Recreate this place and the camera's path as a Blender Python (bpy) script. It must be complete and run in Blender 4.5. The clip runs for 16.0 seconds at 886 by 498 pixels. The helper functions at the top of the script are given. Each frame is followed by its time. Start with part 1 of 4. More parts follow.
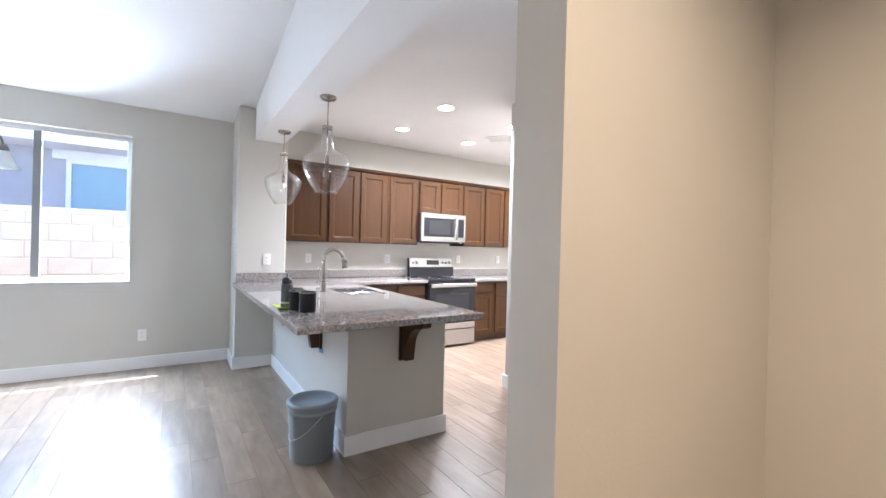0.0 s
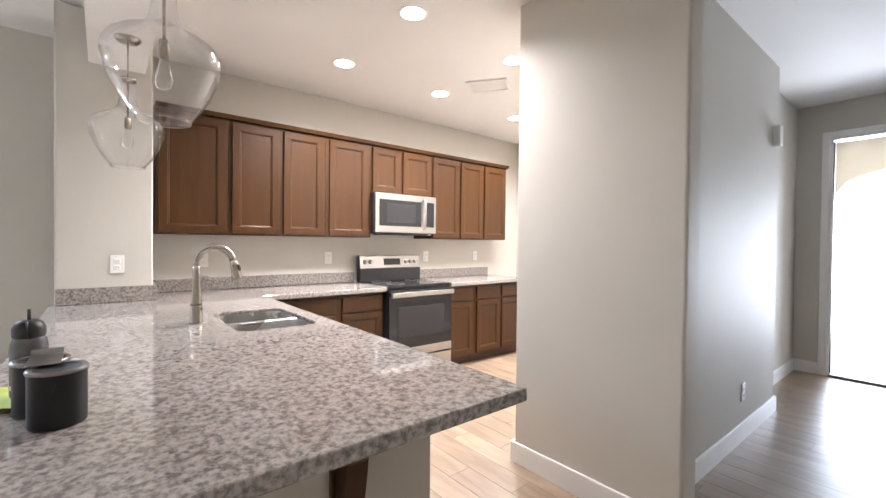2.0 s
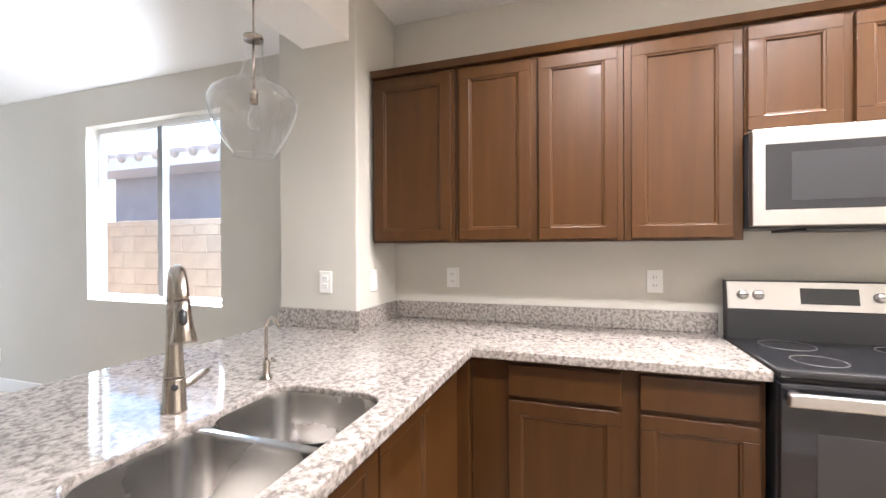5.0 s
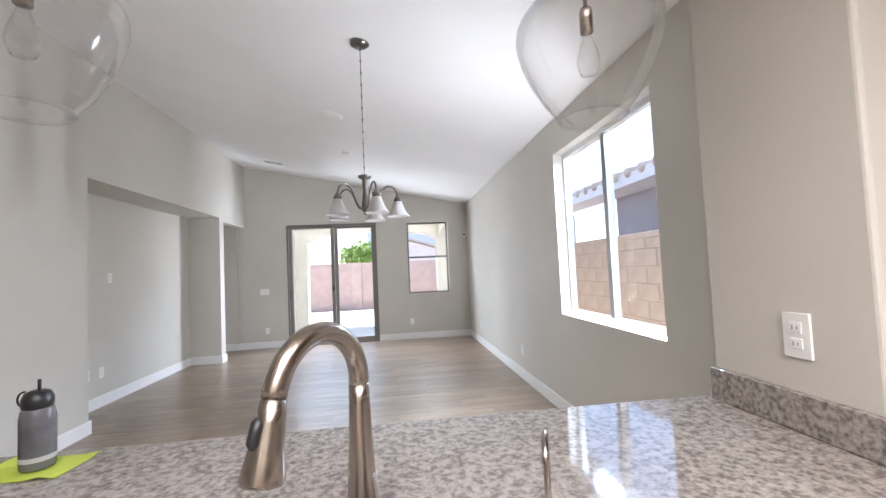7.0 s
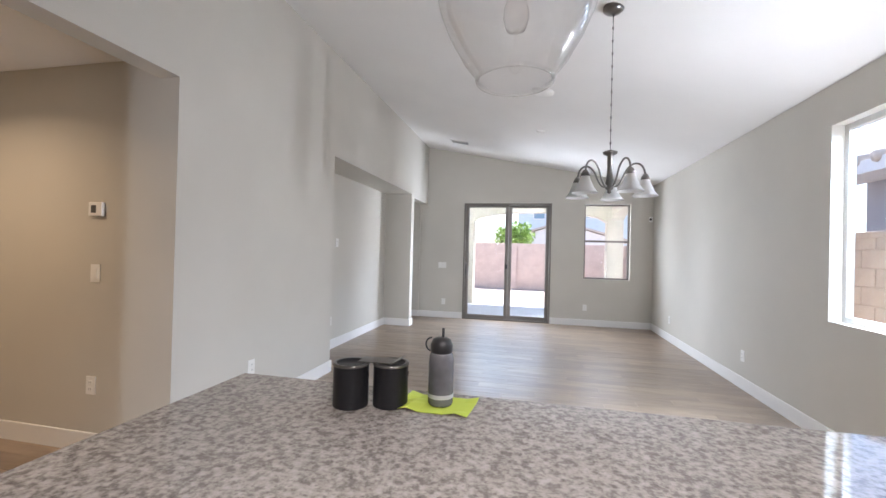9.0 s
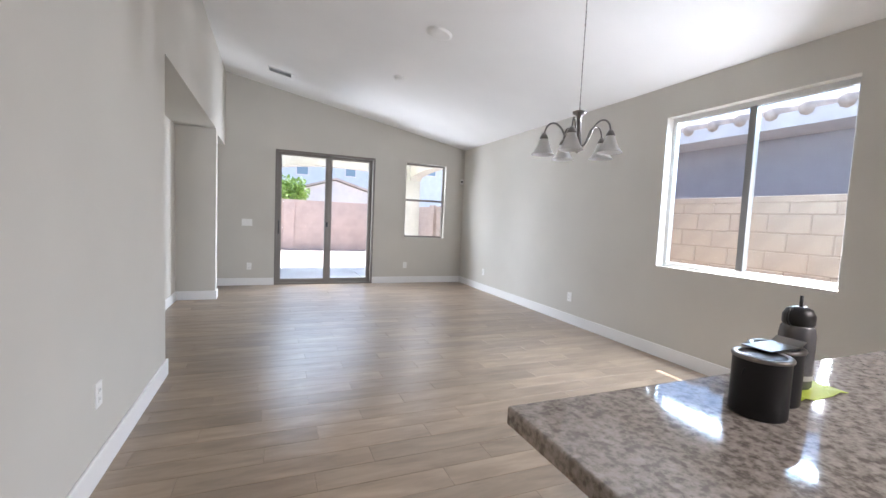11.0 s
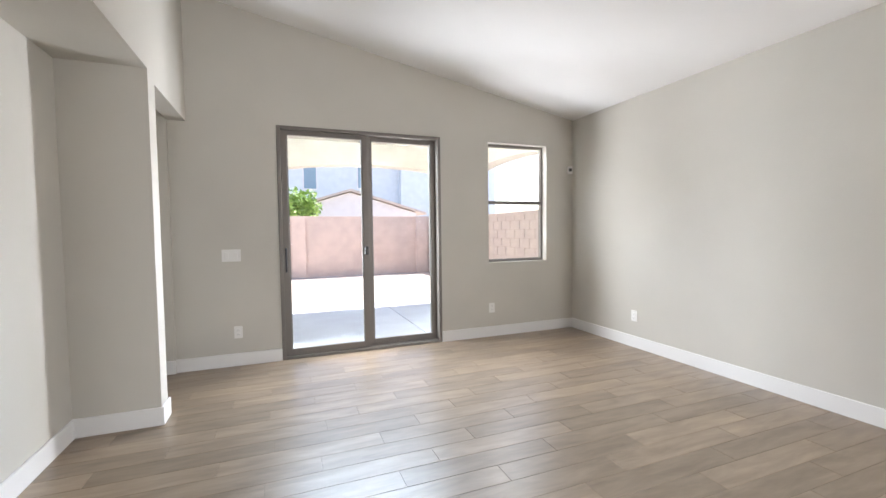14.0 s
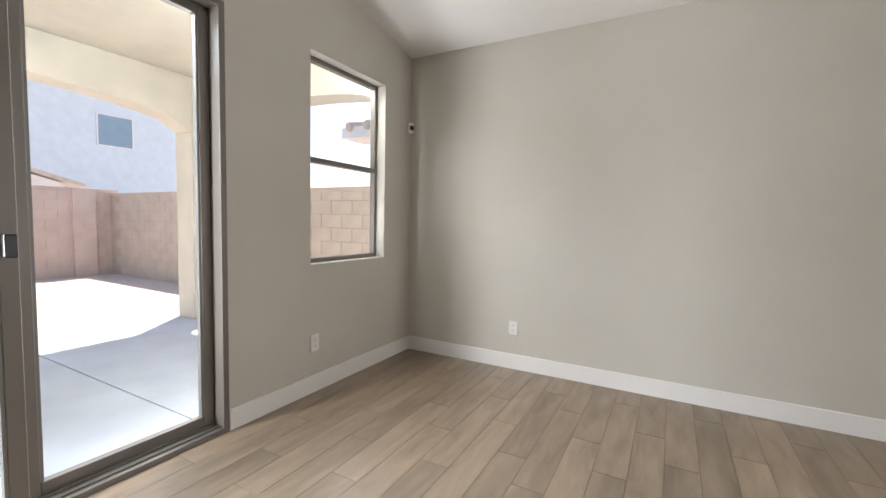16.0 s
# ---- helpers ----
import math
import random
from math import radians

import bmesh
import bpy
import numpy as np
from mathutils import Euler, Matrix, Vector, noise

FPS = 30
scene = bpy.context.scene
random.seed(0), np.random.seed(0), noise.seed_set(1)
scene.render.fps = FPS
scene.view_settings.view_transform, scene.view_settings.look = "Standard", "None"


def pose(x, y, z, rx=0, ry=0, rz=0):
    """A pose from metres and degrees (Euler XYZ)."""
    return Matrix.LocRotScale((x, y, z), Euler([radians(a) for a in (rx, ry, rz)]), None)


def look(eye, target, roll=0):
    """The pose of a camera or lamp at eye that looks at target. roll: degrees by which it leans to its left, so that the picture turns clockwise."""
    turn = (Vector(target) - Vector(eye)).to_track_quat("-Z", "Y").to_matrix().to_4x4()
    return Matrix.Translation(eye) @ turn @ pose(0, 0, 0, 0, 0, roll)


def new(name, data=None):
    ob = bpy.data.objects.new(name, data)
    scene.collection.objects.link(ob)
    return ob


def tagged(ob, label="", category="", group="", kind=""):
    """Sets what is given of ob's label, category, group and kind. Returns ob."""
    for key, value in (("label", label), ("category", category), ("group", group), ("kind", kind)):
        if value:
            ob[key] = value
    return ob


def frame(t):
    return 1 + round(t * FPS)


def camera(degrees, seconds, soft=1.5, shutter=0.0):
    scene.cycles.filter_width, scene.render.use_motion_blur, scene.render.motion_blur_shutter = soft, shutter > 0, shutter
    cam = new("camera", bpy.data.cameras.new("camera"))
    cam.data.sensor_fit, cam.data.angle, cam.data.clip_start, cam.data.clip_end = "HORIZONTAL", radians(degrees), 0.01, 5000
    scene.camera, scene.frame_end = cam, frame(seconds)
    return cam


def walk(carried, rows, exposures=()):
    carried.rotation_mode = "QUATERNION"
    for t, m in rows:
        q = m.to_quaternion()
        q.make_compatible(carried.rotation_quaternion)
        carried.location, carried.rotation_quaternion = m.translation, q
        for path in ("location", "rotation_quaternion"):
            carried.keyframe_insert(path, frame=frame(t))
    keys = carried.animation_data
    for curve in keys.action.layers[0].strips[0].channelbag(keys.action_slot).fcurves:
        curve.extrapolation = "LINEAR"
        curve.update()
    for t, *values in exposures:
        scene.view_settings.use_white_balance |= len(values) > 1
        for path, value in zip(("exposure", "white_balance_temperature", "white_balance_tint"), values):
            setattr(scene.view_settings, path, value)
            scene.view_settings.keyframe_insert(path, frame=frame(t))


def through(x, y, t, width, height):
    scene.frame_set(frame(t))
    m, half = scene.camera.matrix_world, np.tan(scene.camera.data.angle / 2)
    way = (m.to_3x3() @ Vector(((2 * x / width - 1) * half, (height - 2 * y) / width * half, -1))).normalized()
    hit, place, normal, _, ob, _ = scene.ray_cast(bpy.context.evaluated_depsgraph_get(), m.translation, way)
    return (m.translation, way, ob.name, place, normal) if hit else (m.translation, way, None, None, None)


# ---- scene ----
cam = camera(93.5, 16.0)
PATH = [
    (0, (-0.317, 0.119, 1.334), (1.36, -0.97, 1.33), 1.5),
    (0.5, (0.053, -0.104, 1.343), (1.912, -0.842, 1.34), 1.2),
    (1, (0.455, -0.199, 1.344), (2.305, -0.958, 1.313), 1.8),
    (1.5, (0.794, -0.422, 1.339), (2.574, -1.334, 1.324), 0.8),
    (2, (1.072, -0.675, 1.322), (2.62, -1.94, 1.295), 0.6),
    (2.5, (1.276, -0.989, 1.31), (2.73, -2.361, 1.287), 0.2),
    (3, (1.444, -1.30, 1.29), (3.094, -2.429, 1.234), 0.8),
    (3.5, (1.672, -1.61, 1.37), (3.566, -2.248, 1.282), 1.6),
    (4.3, (2.08, -1.97, 1.36), (3.99, -2.50, 1.32), 0.9),
    (5.1, (2.70, -2.08, 1.35), (4.45, -1.30, 1.34), -0.5),
    (6, (3.311, -1.976, 1.354), (4.605, -0.451, 1.378), -1.7),
    (6.5, (3.452, -1.863, 1.375), (4.098, 0.029, 1.425), -2.1),
    (7, (3.505, -1.738, 1.379), (3.74, 0.246, 1.474), -2.6),
    (7.5, (3.56, -1.665, 1.383), (3.53, 0.332, 1.476), -1.6),
    (8, (3.515, -1.643, 1.374), (3.303, 0.345, 1.439), 0.1),
    (8.5, (3.242, -1.652, 1.372), (2.874, 0.313, 1.411), 1.1),
    (8.7, (3.063, -1.662, 1.374), (2.629, 0.29, 1.403), 1.5),
    (9.3, (2.62, -1.78, 1.35), (2.25, 0.18, 1.34), 1.6),
    (10.0, (1.98, -1.78, 1.32), (2.05, 0.21, 1.25), 2.2),
    (10.5, (1.60, -1.54, 1.30), (2.02, 0.41, 1.18), 2.5),
    (11, (1.383, -1.126, 1.287), (2.142, 0.719, 1.145), 2.6),
    (11.5, (1.288, -0.692, 1.302), (2.425, 0.941, 1.10), 0.3),
    (12, (1.286, -0.09, 1.294), (2.653, 1.354, 1.079), -0.4),
    (12.5, (1.383, 0.459, 1.289), (2.528, 2.09, 1.116), -0.4),
    (13, (1.375, 1.046, 1.311), (2.383, 2.771, 1.203), 0.5),
    (13.5, (1.372, 1.688, 1.297), (2.254, 3.481, 1.209), -0.7),
    (14, (1.428, 2.239, 1.308), (2.154, 4.1, 1.217), -0.7),
    (14.5, (1.469, 2.83, 1.327), (2.158, 4.703, 1.212), -0.8),
    (15, (1.555, 3.436, 1.276), (2.483, 5.204, 1.17), 0.5),
    (15.5, (1.577, 4.068, 1.266), (2.972, 5.497, 1.159), 0.7),
    (16, (1.711, 4.579, 1.22), (3.462, 5.536, 1.089), 1.2),
]
walk(cam, [(t, look(e, g, r)) for t, e, g, r in PATH],
     [(0.0, 2.6, 5500, 14), (0.5, 2.5, 5750, 16), (1.0, 2.42, 5850, 17), (1.5, 2.45, 6000, 16), (2.0, 2.42, 6250, 16), (2.5, 2.4, 6200, 15), (3.0, 2.42, 6200, 14), (3.5, 2.82, 5950, 14), (5.0, 2.4, 6250, 15),
      (6.0, 2.16, 6350, 18), (6.5, 1.91, 6330, 17), (8.0, 1.88, 6300, 17), (11.0, 1.88, 6330, 17), (12.0, 1.82, 6500, 16), (13.5, 1.9, 6750, 16), (15.0, 1.85, 6850, 16), (15.5, 1.55, 7000, 16), (16.0, 1.45, 7150, 16)])

# ---- world, sun, exposure ----
world = bpy.data.worlds.new("world")
scene.world = world
world.use_nodes = True
wn = world.node_tree.nodes
sky = wn.new("ShaderNodeTexSky")
sky.sky_type = "NISHITA"
sky.sun_disc = False
sky.sun_elevation = radians(65)
sky.sun_rotation = radians(54)
wn["Background"].inputs["Strength"].default_value = 0.13
world.node_tree.links.new(sky.outputs["Color"], wn["Background"].inputs["Color"])
sun = new("sun", bpy.data.lights.new("sun", "SUN"))
sun.data.energy = 4.2
sun.data.angle = radians(0.53)
sun.data.color = (1.0, 0.95, 0.88)
sun.matrix_world = look((0.34 * 30, 0.25 * 30, 0.913 * 30), (0, 0, 0))
KITCHEN_W, HALL_W = 7.6, 4.2


def area(name, m, sx, sy, watts, color=(1, 1, 1), wide=130):
    d = bpy.data.lights.new(name, "AREA")
    d.shape, d.size, d.size_y, d.energy, d.color = "RECTANGLE", sx, sy, watts * 0.8, color
    d.spread = radians(wide)
    ob = new(name, d)
    ob.matrix_world = m
    return ob


# sky light standing in at the openings, from their heads and jambs
SKY = (0.82, 0.91, 1.0)
area("window_sky_light", look((5.262, 1.23, 2.44), (4.50, 1.20, 1.70)), 1.45, 0.17, 38, (0.56, 0.78, 1.0), 155)
area("window_jamb_light", look((5.062, 0.515, 1.34), (4.232, 1.07, 1.26)), 0.07, 0.80, 28, (0.86, 0.93, 1.0), 165)
area("slider_sky_light", look((2.30, 7.25, 2.64), (2.30, 4.4, 1.2)), 1.8, 0.36, 60, (0.62, 0.80, 1.0))
area("slider_west_light", look((1.12, 7.40, 1.2), (5.0, 4.6, 1.3)), 0.5, 2.0, 34, SKY)
area("slider_east_light", look((3.66, 7.22, 1.2), (0.6, 4.4, 1.3)), 0.36, 2.0, 40, SKY)
area("small_window_sky_light", look((4.20, 7.25, 2.64), (4.2, 4.4, 1.2)), 0.85, 0.36, 14, SKY)
area("small_window_ground_light", look((4.20, 7.30, 0.40), (4.2, 5.0, 1.9)), 0.8, 0.45, 8, SKY)
area("entry_sky_light", look((1.4, -9.45, 1.0), (1.4, -2.0, 2.4)), 3.0, 2.0, 72, SKY)


# ---- materials ----
def material(name, color, rough=0.5, metal=0.0, vary=0.08, scale=3.0, bump=0.0, bump_scale=120.0, spec=0.5, coat=0.0):
    """Principled paint, plastic or metal with variation at two scales and a fine relief."""
    m = bpy.data.materials.new(name)
    m.use_nodes = True
    n, l = m.node_tree.nodes, m.node_tree.links
    b = n["Principled BSDF"]
    b.inputs["Metallic"].default_value = metal
    b.inputs["Specular IOR Level"].default_value = spec
    b.inputs["Coat Weight"].default_value = coat
    tc = n.new("ShaderNodeTexCoord")
    big = n.new("ShaderNodeTexNoise")
    big.inputs["Scale"].default_value = scale
    big.inputs["Detail"].default_value = 6
    l.new(tc.outputs["Object"], big.inputs["Vector"])
    ramp = n.new("ShaderNodeMapRange")
    ramp.inputs["From Min"].default_value, ramp.inputs["From Max"].default_value = 0.3, 0.7
    ramp.inputs["To Min"].default_value, ramp.inputs["To Max"].default_value = 1 - vary, 1 + vary
    l.new(big.outputs["Fac"], ramp.inputs["Value"])
    mix = n.new("ShaderNodeVectorMath")
    mix.operation = "SCALE"
    mix.inputs[0].default_value = color
    l.new(ramp.outputs["Result"], mix.inputs["Scale"])
    l.new(mix.outputs["Vector"], b.inputs["Base Color"])
    rr = n.new("ShaderNodeMapRange")
    rr.inputs["To Min"].default_value, rr.inputs["To Max"].default_value = max(0.02, rough - 0.06), min(1, rough + 0.06)
    l.new(big.outputs["Fac"], rr.inputs["Value"])
    l.new(rr.outputs["Result"], b.inputs["Roughness"])
    if bump:
        fine = n.new("ShaderNodeTexNoise")
        fine.inputs["Scale"].default_value = bump_scale
        fine.inputs["Detail"].default_value = 3
        l.new(tc.outputs["Object"], fine.inputs["Vector"])
        bp = n.new("ShaderNodeBump")
        bp.inputs["Strength"].default_value = bump
        bp.inputs["Distance"].default_value = 0.004
        l.new(fine.outputs["Fac"], bp.inputs["Height"])
        l.new(bp.outputs["Normal"], b.inputs["Normal"])
    return m


def glass_material(name, tint=(1, 1, 1), rough=0.0, through=0.9, power=4.0, least=0.03, most=0.9):
    """Thin glass: clear pass with a mirror sheen that grows with the angle."""
    m = bpy.data.materials.new(name)
    m.use_nodes = True
    n, l = m.node_tree.nodes, m.node_tree.links
    n.remove(n["Principled BSDF"])
    out = n["Material Output"]
    tr, gl, mx, fr = (n.new("ShaderNode" + k) for k in ("BsdfTransparent", "BsdfGlossy", "MixShader", "LayerWeight"))
    tr.inputs["Color"].default_value = (*[through * c for c in tint], 1)
    gl.inputs["Roughness"].default_value = rough
    fr.inputs["Blend"].default_value = 0.5
    pw, mr = n.new("ShaderNodeMath"), n.new("ShaderNodeMapRange")
    pw.operation = "POWER"
    pw.inputs[1].default_value = power
    l.new(fr.outputs["Facing"], pw.inputs[0])
    mr.inputs["To Min"].default_value, mr.inputs["To Max"].default_value = least, most
    l.new(pw.outputs["Value"], mr.inputs["Value"])
    l.new(mr.outputs["Result"], mx.inputs["Fac"])
    l.new(tr.outputs["BSDF"], mx.inputs[1])
    l.new(gl.outputs["BSDF"], mx.inputs[2])
    l.new(mx.outputs["Shader"], out.inputs["Surface"])
    return m


def glow_material(name, color, strength):
    m = bpy.data.materials.new(name)
    m.use_nodes = True
    b = m.node_tree.nodes["Principled BSDF"]
    b.inputs["Base Color"].default_value = (0.8, 0.8, 0.8, 1)
    b.inputs["Emission Color"].default_value = (*color, 1)
    b.inputs["Emission Strength"].default_value = strength
    return m


def granite_material():
    m = material("granite", (0.5, 0.47, 0.45), 0.03, vary=0.1, spec=0.8)
    n, l = m.node_tree.nodes, m.node_tree.links
    b = n["Principled BSDF"]
    tc = n.new("ShaderNodeTexCoord")
    warp = n.new("ShaderNodeTexNoise")
    warp.inputs["Scale"].default_value = 64
    warp.inputs["Detail"].default_value = 5
    warp.inputs["Roughness"].default_value = 0.55
    l.new(tc.outputs["Object"], warp.inputs["Vector"])
    r1 = n.new("ShaderNodeValToRGB")
    e = r1.color_ramp.elements
    e[0].position, e[0].color = 0.33, (0.15, 0.13, 0.115, 1)
    e[1].position, e[1].color = 0.67, (0.385, 0.348, 0.318, 1)
    for p, c in ((0.41, (0.185, 0.161, 0.144, 1)), (0.455, (0.238, 0.21, 0.189, 1)), (0.50, (0.285, 0.255, 0.231, 1)), (0.58, (0.335, 0.302, 0.275, 1))):
        x = e.new(p)
        x.color = c
    l.new(warp.outputs["Fac"], r1.inputs["Fac"])
    vor = n.new("ShaderNodeTexVoronoi")
    vor.inputs["Scale"].default_value = 150
    l.new(tc.outputs["Object"], vor.inputs["Vector"])
    r2 = n.new("ShaderNodeValToRGB")
    r2.color_ramp.elements[0].position, r2.color_ramp.elements[0].color = 0.05, (0.25, 0.22, 0.21, 1)
    r2.color_ramp.elements[1].position, r2.color_ramp.elements[1].color = 0.14, (1, 1, 1, 1)
    sp = n.new("ShaderNodeSeparateColor")
    l.new(vor.outputs["Color"], sp.inputs["Color"])
    l.new(sp.outputs["Red"], r2.inputs["Fac"])
    mul = n.new("ShaderNodeMix")
    mul.data_type, mul.blend_type = "RGBA", "MULTIPLY"
    mul.inputs["Factor"].default_value = 0.32
    l.new(r1.outputs["Color"], mul.inputs["A"])
    l.new(r2.outputs["Color"], mul.inputs["B"])
    l.new(mul.outputs["Result"], b.inputs["Base Color"])
    return m


def wood_material(name, dark, light, rough, stretch, axis, per_object=False, coat=0.0, island=False, gloss=0.5):
    """Wood grain drawn out along one axis of the object's own space."""
    m = bpy.data.materials.new(name)
    m.use_nodes = True
    n, l = m.node_tree.nodes, m.node_tree.links
    b = n["Principled BSDF"]
    b.inputs["Roughness"].default_value = rough
    b.inputs["Specular IOR Level"].default_value = gloss
    b.inputs["Coat Weight"].default_value = coat
    tc, mp = n.new("ShaderNodeTexCoord"), n.new("ShaderNodeMapping")
    s = [stretch, stretch, stretch]
    s[axis] = stretch * 0.07
    mp.inputs["Scale"].default_value = s
    src = tc.outputs["Object"]
    info = n.new("ShaderNodeNewGeometry" if island else "ShaderNodeObjectInfo")
    rand = info.outputs["Random Per Island" if island else "Random"]
    if per_object:
        off = n.new("ShaderNodeVectorMath")
        off.operation = "MULTIPLY_ADD"
        off.inputs[1].default_value = (37, 23, 11)
        l.new(rand, off.inputs[0])
        l.new(src, off.inputs[2])
        src = off.outputs["Vector"]
    l.new(src, mp.inputs["Vector"])
    grain = n.new("ShaderNodeTexNoise")
    grain.inputs["Scale"].default_value = 1.0
    grain.inputs["Detail"].default_value = 8
    grain.inputs["Roughness"].default_value = 0.6
    grain.inputs["Distortion"].default_value = 0.4
    l.new(mp.outputs["Vector"], grain.inputs["Vector"])
    r = n.new("ShaderNodeValToRGB")
    r.color_ramp.elements[0].position, r.color_ramp.elements[0].color = 0.3, (*dark, 1)
    r.color_ramp.elements[1].position, r.color_ramp.elements[1].color = 0.72, (*light, 1)
    l.new(grain.outputs["Fac"], r.inputs["Fac"])
    col = r.outputs["Color"]
    if per_object:
        mr = n.new("ShaderNodeMapRange")
        mr.inputs["To Min"].default_value, mr.inputs["To Max"].default_value = 0.81, 1.16
        l.new(rand, mr.inputs["Value"])
        sc = n.new("ShaderNodeVectorMath")
        sc.operation = "SCALE"
        l.new(col, sc.inputs[0])
        l.new(mr.outputs["Result"], sc.inputs["Scale"])
        col = sc.outputs["Vector"]
    l.new(col, b.inputs["Base Color"])
    bp = n.new("ShaderNodeBump")
    bp.inputs["Strength"].default_value = 0.06
    bp.inputs["Distance"].default_value = 0.002
    l.new(grain.outputs["Fac"], bp.inputs["Height"])
    l.new(bp.outputs["Normal"], b.inputs["Normal"])
    return m


def tile_material(name, island=False):
    """Glazed wood-look plank: a cloudy figure drawn out a little along the piece, and a tone of its own for each."""
    m = wood_material(name, (0.176, 0.124, 0.082), (0.328, 0.240, 0.164), 0.35, 13, 0, per_object=True, island=island, gloss=1.0)
    for node in m.node_tree.nodes:
        if node.bl_idname == "ShaderNodeMapping":
            node.inputs["Scale"].default_value = (2.6, 13, 13)
    return m


WALL = material("wall_paint", (0.568, 0.542, 0.485), 0.58, vary=0.03, scale=1.5, bump=0.12, bump_scale=90, spec=0.28)
CEIL = material("ceiling_paint", (0.84, 0.83, 0.81), 0.8, vary=0.02, scale=1.5, bump=0.2, bump_scale=60)
TRIM = material("white_trim_paint", (0.8, 0.79, 0.77), 0.35, vary=0.02)
PLATE = material("white_plastic", (0.8, 0.79, 0.76), 0.35, vary=0.02)
SLOT = material("dark_slot", (0.05, 0.05, 0.05), 0.6)
SLOTGREY = material("shadowed_slot", (0.25, 0.245, 0.24), 0.6)
GRANITE = granite_material()
CAB = wood_material("stained_cabinet_wood", (0.043, 0.0165, 0.0036), (0.062, 0.0245, 0.0056), 0.36, 22, 2, coat=0.03, gloss=0.35)
CABDARK = material("cabinet_shadow_wood", (0.05, 0.018, 0.009), 0.5)
STEEL = material("brushed_steel", (0.47, 0.455, 0.44), 0.3, 1.0, vary=0.02, scale=2)
SINKST = material("sink_steel", (0.45, 0.435, 0.415), 0.27, 1.0, vary=0.06, scale=3)
NICKEL = material("brushed_nickel", (0.44, 0.39, 0.34), 0.25, 1.0, vary=0.05, scale=40)
CHANDM = material("dark_nickel", (0.22, 0.21, 0.20), 0.3, 1.0, vary=0.05)
BLACKGL = material("black_glass", (0.012, 0.012, 0.014), 0.06, vary=0.02)
BLACK = material("black_plastic", (0.02, 0.02, 0.022), 0.35, vary=0.05)
BRONZE = material("bronze_aluminium", (0.175, 0.157, 0.138), 0.45, 0.3, vary=0.05)
VINYL = material("pale_vinyl", (0.62, 0.61, 0.59), 0.4, vary=0.03)
GLASS = glass_material("window_glass", (0.98, 1.0, 1.0), 0.0, 0.94, 8.0, 0.001, 0.1)
MULLION = material("grey_aluminium", (0.20, 0.195, 0.185), 0.45, 0.2, vary=0.04)
CLEAR = glass_material("clear_lamp_glass", (1, 1, 1), 0.0, 0.98, 2.4, 0.06)
GROUT = material("grout", (0.24, 0.182, 0.132), 0.9, vary=0.1)
PLANK = tile_material("wood_look_tile")
PLANKFAR = tile_material("wood_look_tile_joined", island=True)
STUCCO = material("cream_stucco", (0.59, 0.545, 0.465), 0.9, vary=0.06, bump=0.4, bump_scale=60)
STUCCOW = material("pale_stucco", (0.66, 0.66, 0.68), 0.9, vary=0.05, bump=0.4, bump_scale=60)
# pale stucco with the blue cast of sky and haze mixed in
STUCCOHAZE = material("haze_tinted_stucco", (0.54, 0.61, 0.68), 0.9, vary=0.05, bump=0.4, bump_scale=60)
STUCCOG = material("grey_stucco", (0.36, 0.36, 0.40), 0.9, vary=0.05, bump=0.4, bump_scale=60)
BLOCKN = material("pink_concrete_block", (0.58, 0.455, 0.395), 0.9, vary=0.08, bump=0.4, bump_scale=80)
MORTARN = material("pink_mortar", (0.55, 0.43, 0.372), 0.95, vary=0.1)
BLOCK = material("concrete_block", (0.50, 0.415, 0.35), 0.9, vary=0.08, bump=0.4, bump_scale=80)
MORTAR = material("mortar", (0.44, 0.365, 0.305), 0.95, vary=0.1)
# neutral concrete; the blue light of the sky is put into its colour
CONCRETE = material("sky_tinted_concrete", (0.40, 0.425, 0.475), 0.85, vary=0.08, scale=2, bump=0.3)
GRAVEL = material("desert_gravel", (0.53, 0.455, 0.405), 0.95, vary=0.25, scale=25, bump=0.8, bump_scale=40)
ROOFT = material("clay_roof_tile", (0.50, 0.43, 0.38), 0.85, vary=0.15, scale=6, bump=0.3)
LEAF = material("green_leaf", (0.24, 0.38, 0.08), 0.5, vary=0.3, scale=8)
BARK = material("bark", (0.2, 0.14, 0.09), 0.9, vary=0.2)
BUCKET = material("grey_bucket_plastic", (0.20, 0.225, 0.245), 0.4, vary=0.06)
NOTE = material("yellow_green_paper", (0.43, 0.52, 0.07), 0.7, vary=0.04)
LIGHTON = glow_material("lit_downlight", (1.0, 0.93, 0.82), 14)
FROST = material("frosted_alabaster_glass", (0.88, 0.87, 0.85), 0.3, vary=0.08, scale=14)
FROST.node_tree.nodes["Principled BSDF"].inputs["Transmission Weight"].default_value = 0.7
# opaque blue-grey for the window panes of the houses outside
AQUA = material("blue_grey_pane", (0.19, 0.29, 0.37), 0.4, vary=0.05)


# ---- mesh helpers ----
def box(bm, x0, x1, y0, y1, z0, z1):
    x0, x1, y0, y1, z0, z1 = min(x0, x1), max(x0, x1), min(y0, y1), max(y0, y1), min(z0, z1), max(z0, z1)
    v = [bm.verts.new(p) for p in ((x0, y0, z0), (x1, y0, z0), (x1, y1, z0), (x0, y1, z0), (x0, y0, z1), (x1, y0, z1), (x1, y1, z1), (x0, y1, z1))]
    return [bm.faces.new([v[i] for i in f]) for f in ((3, 2, 1, 0), (4, 5, 6, 7), (0, 1, 5, 4), (1, 2, 6, 5), (2, 3, 7, 6), (3, 0, 4, 7))]


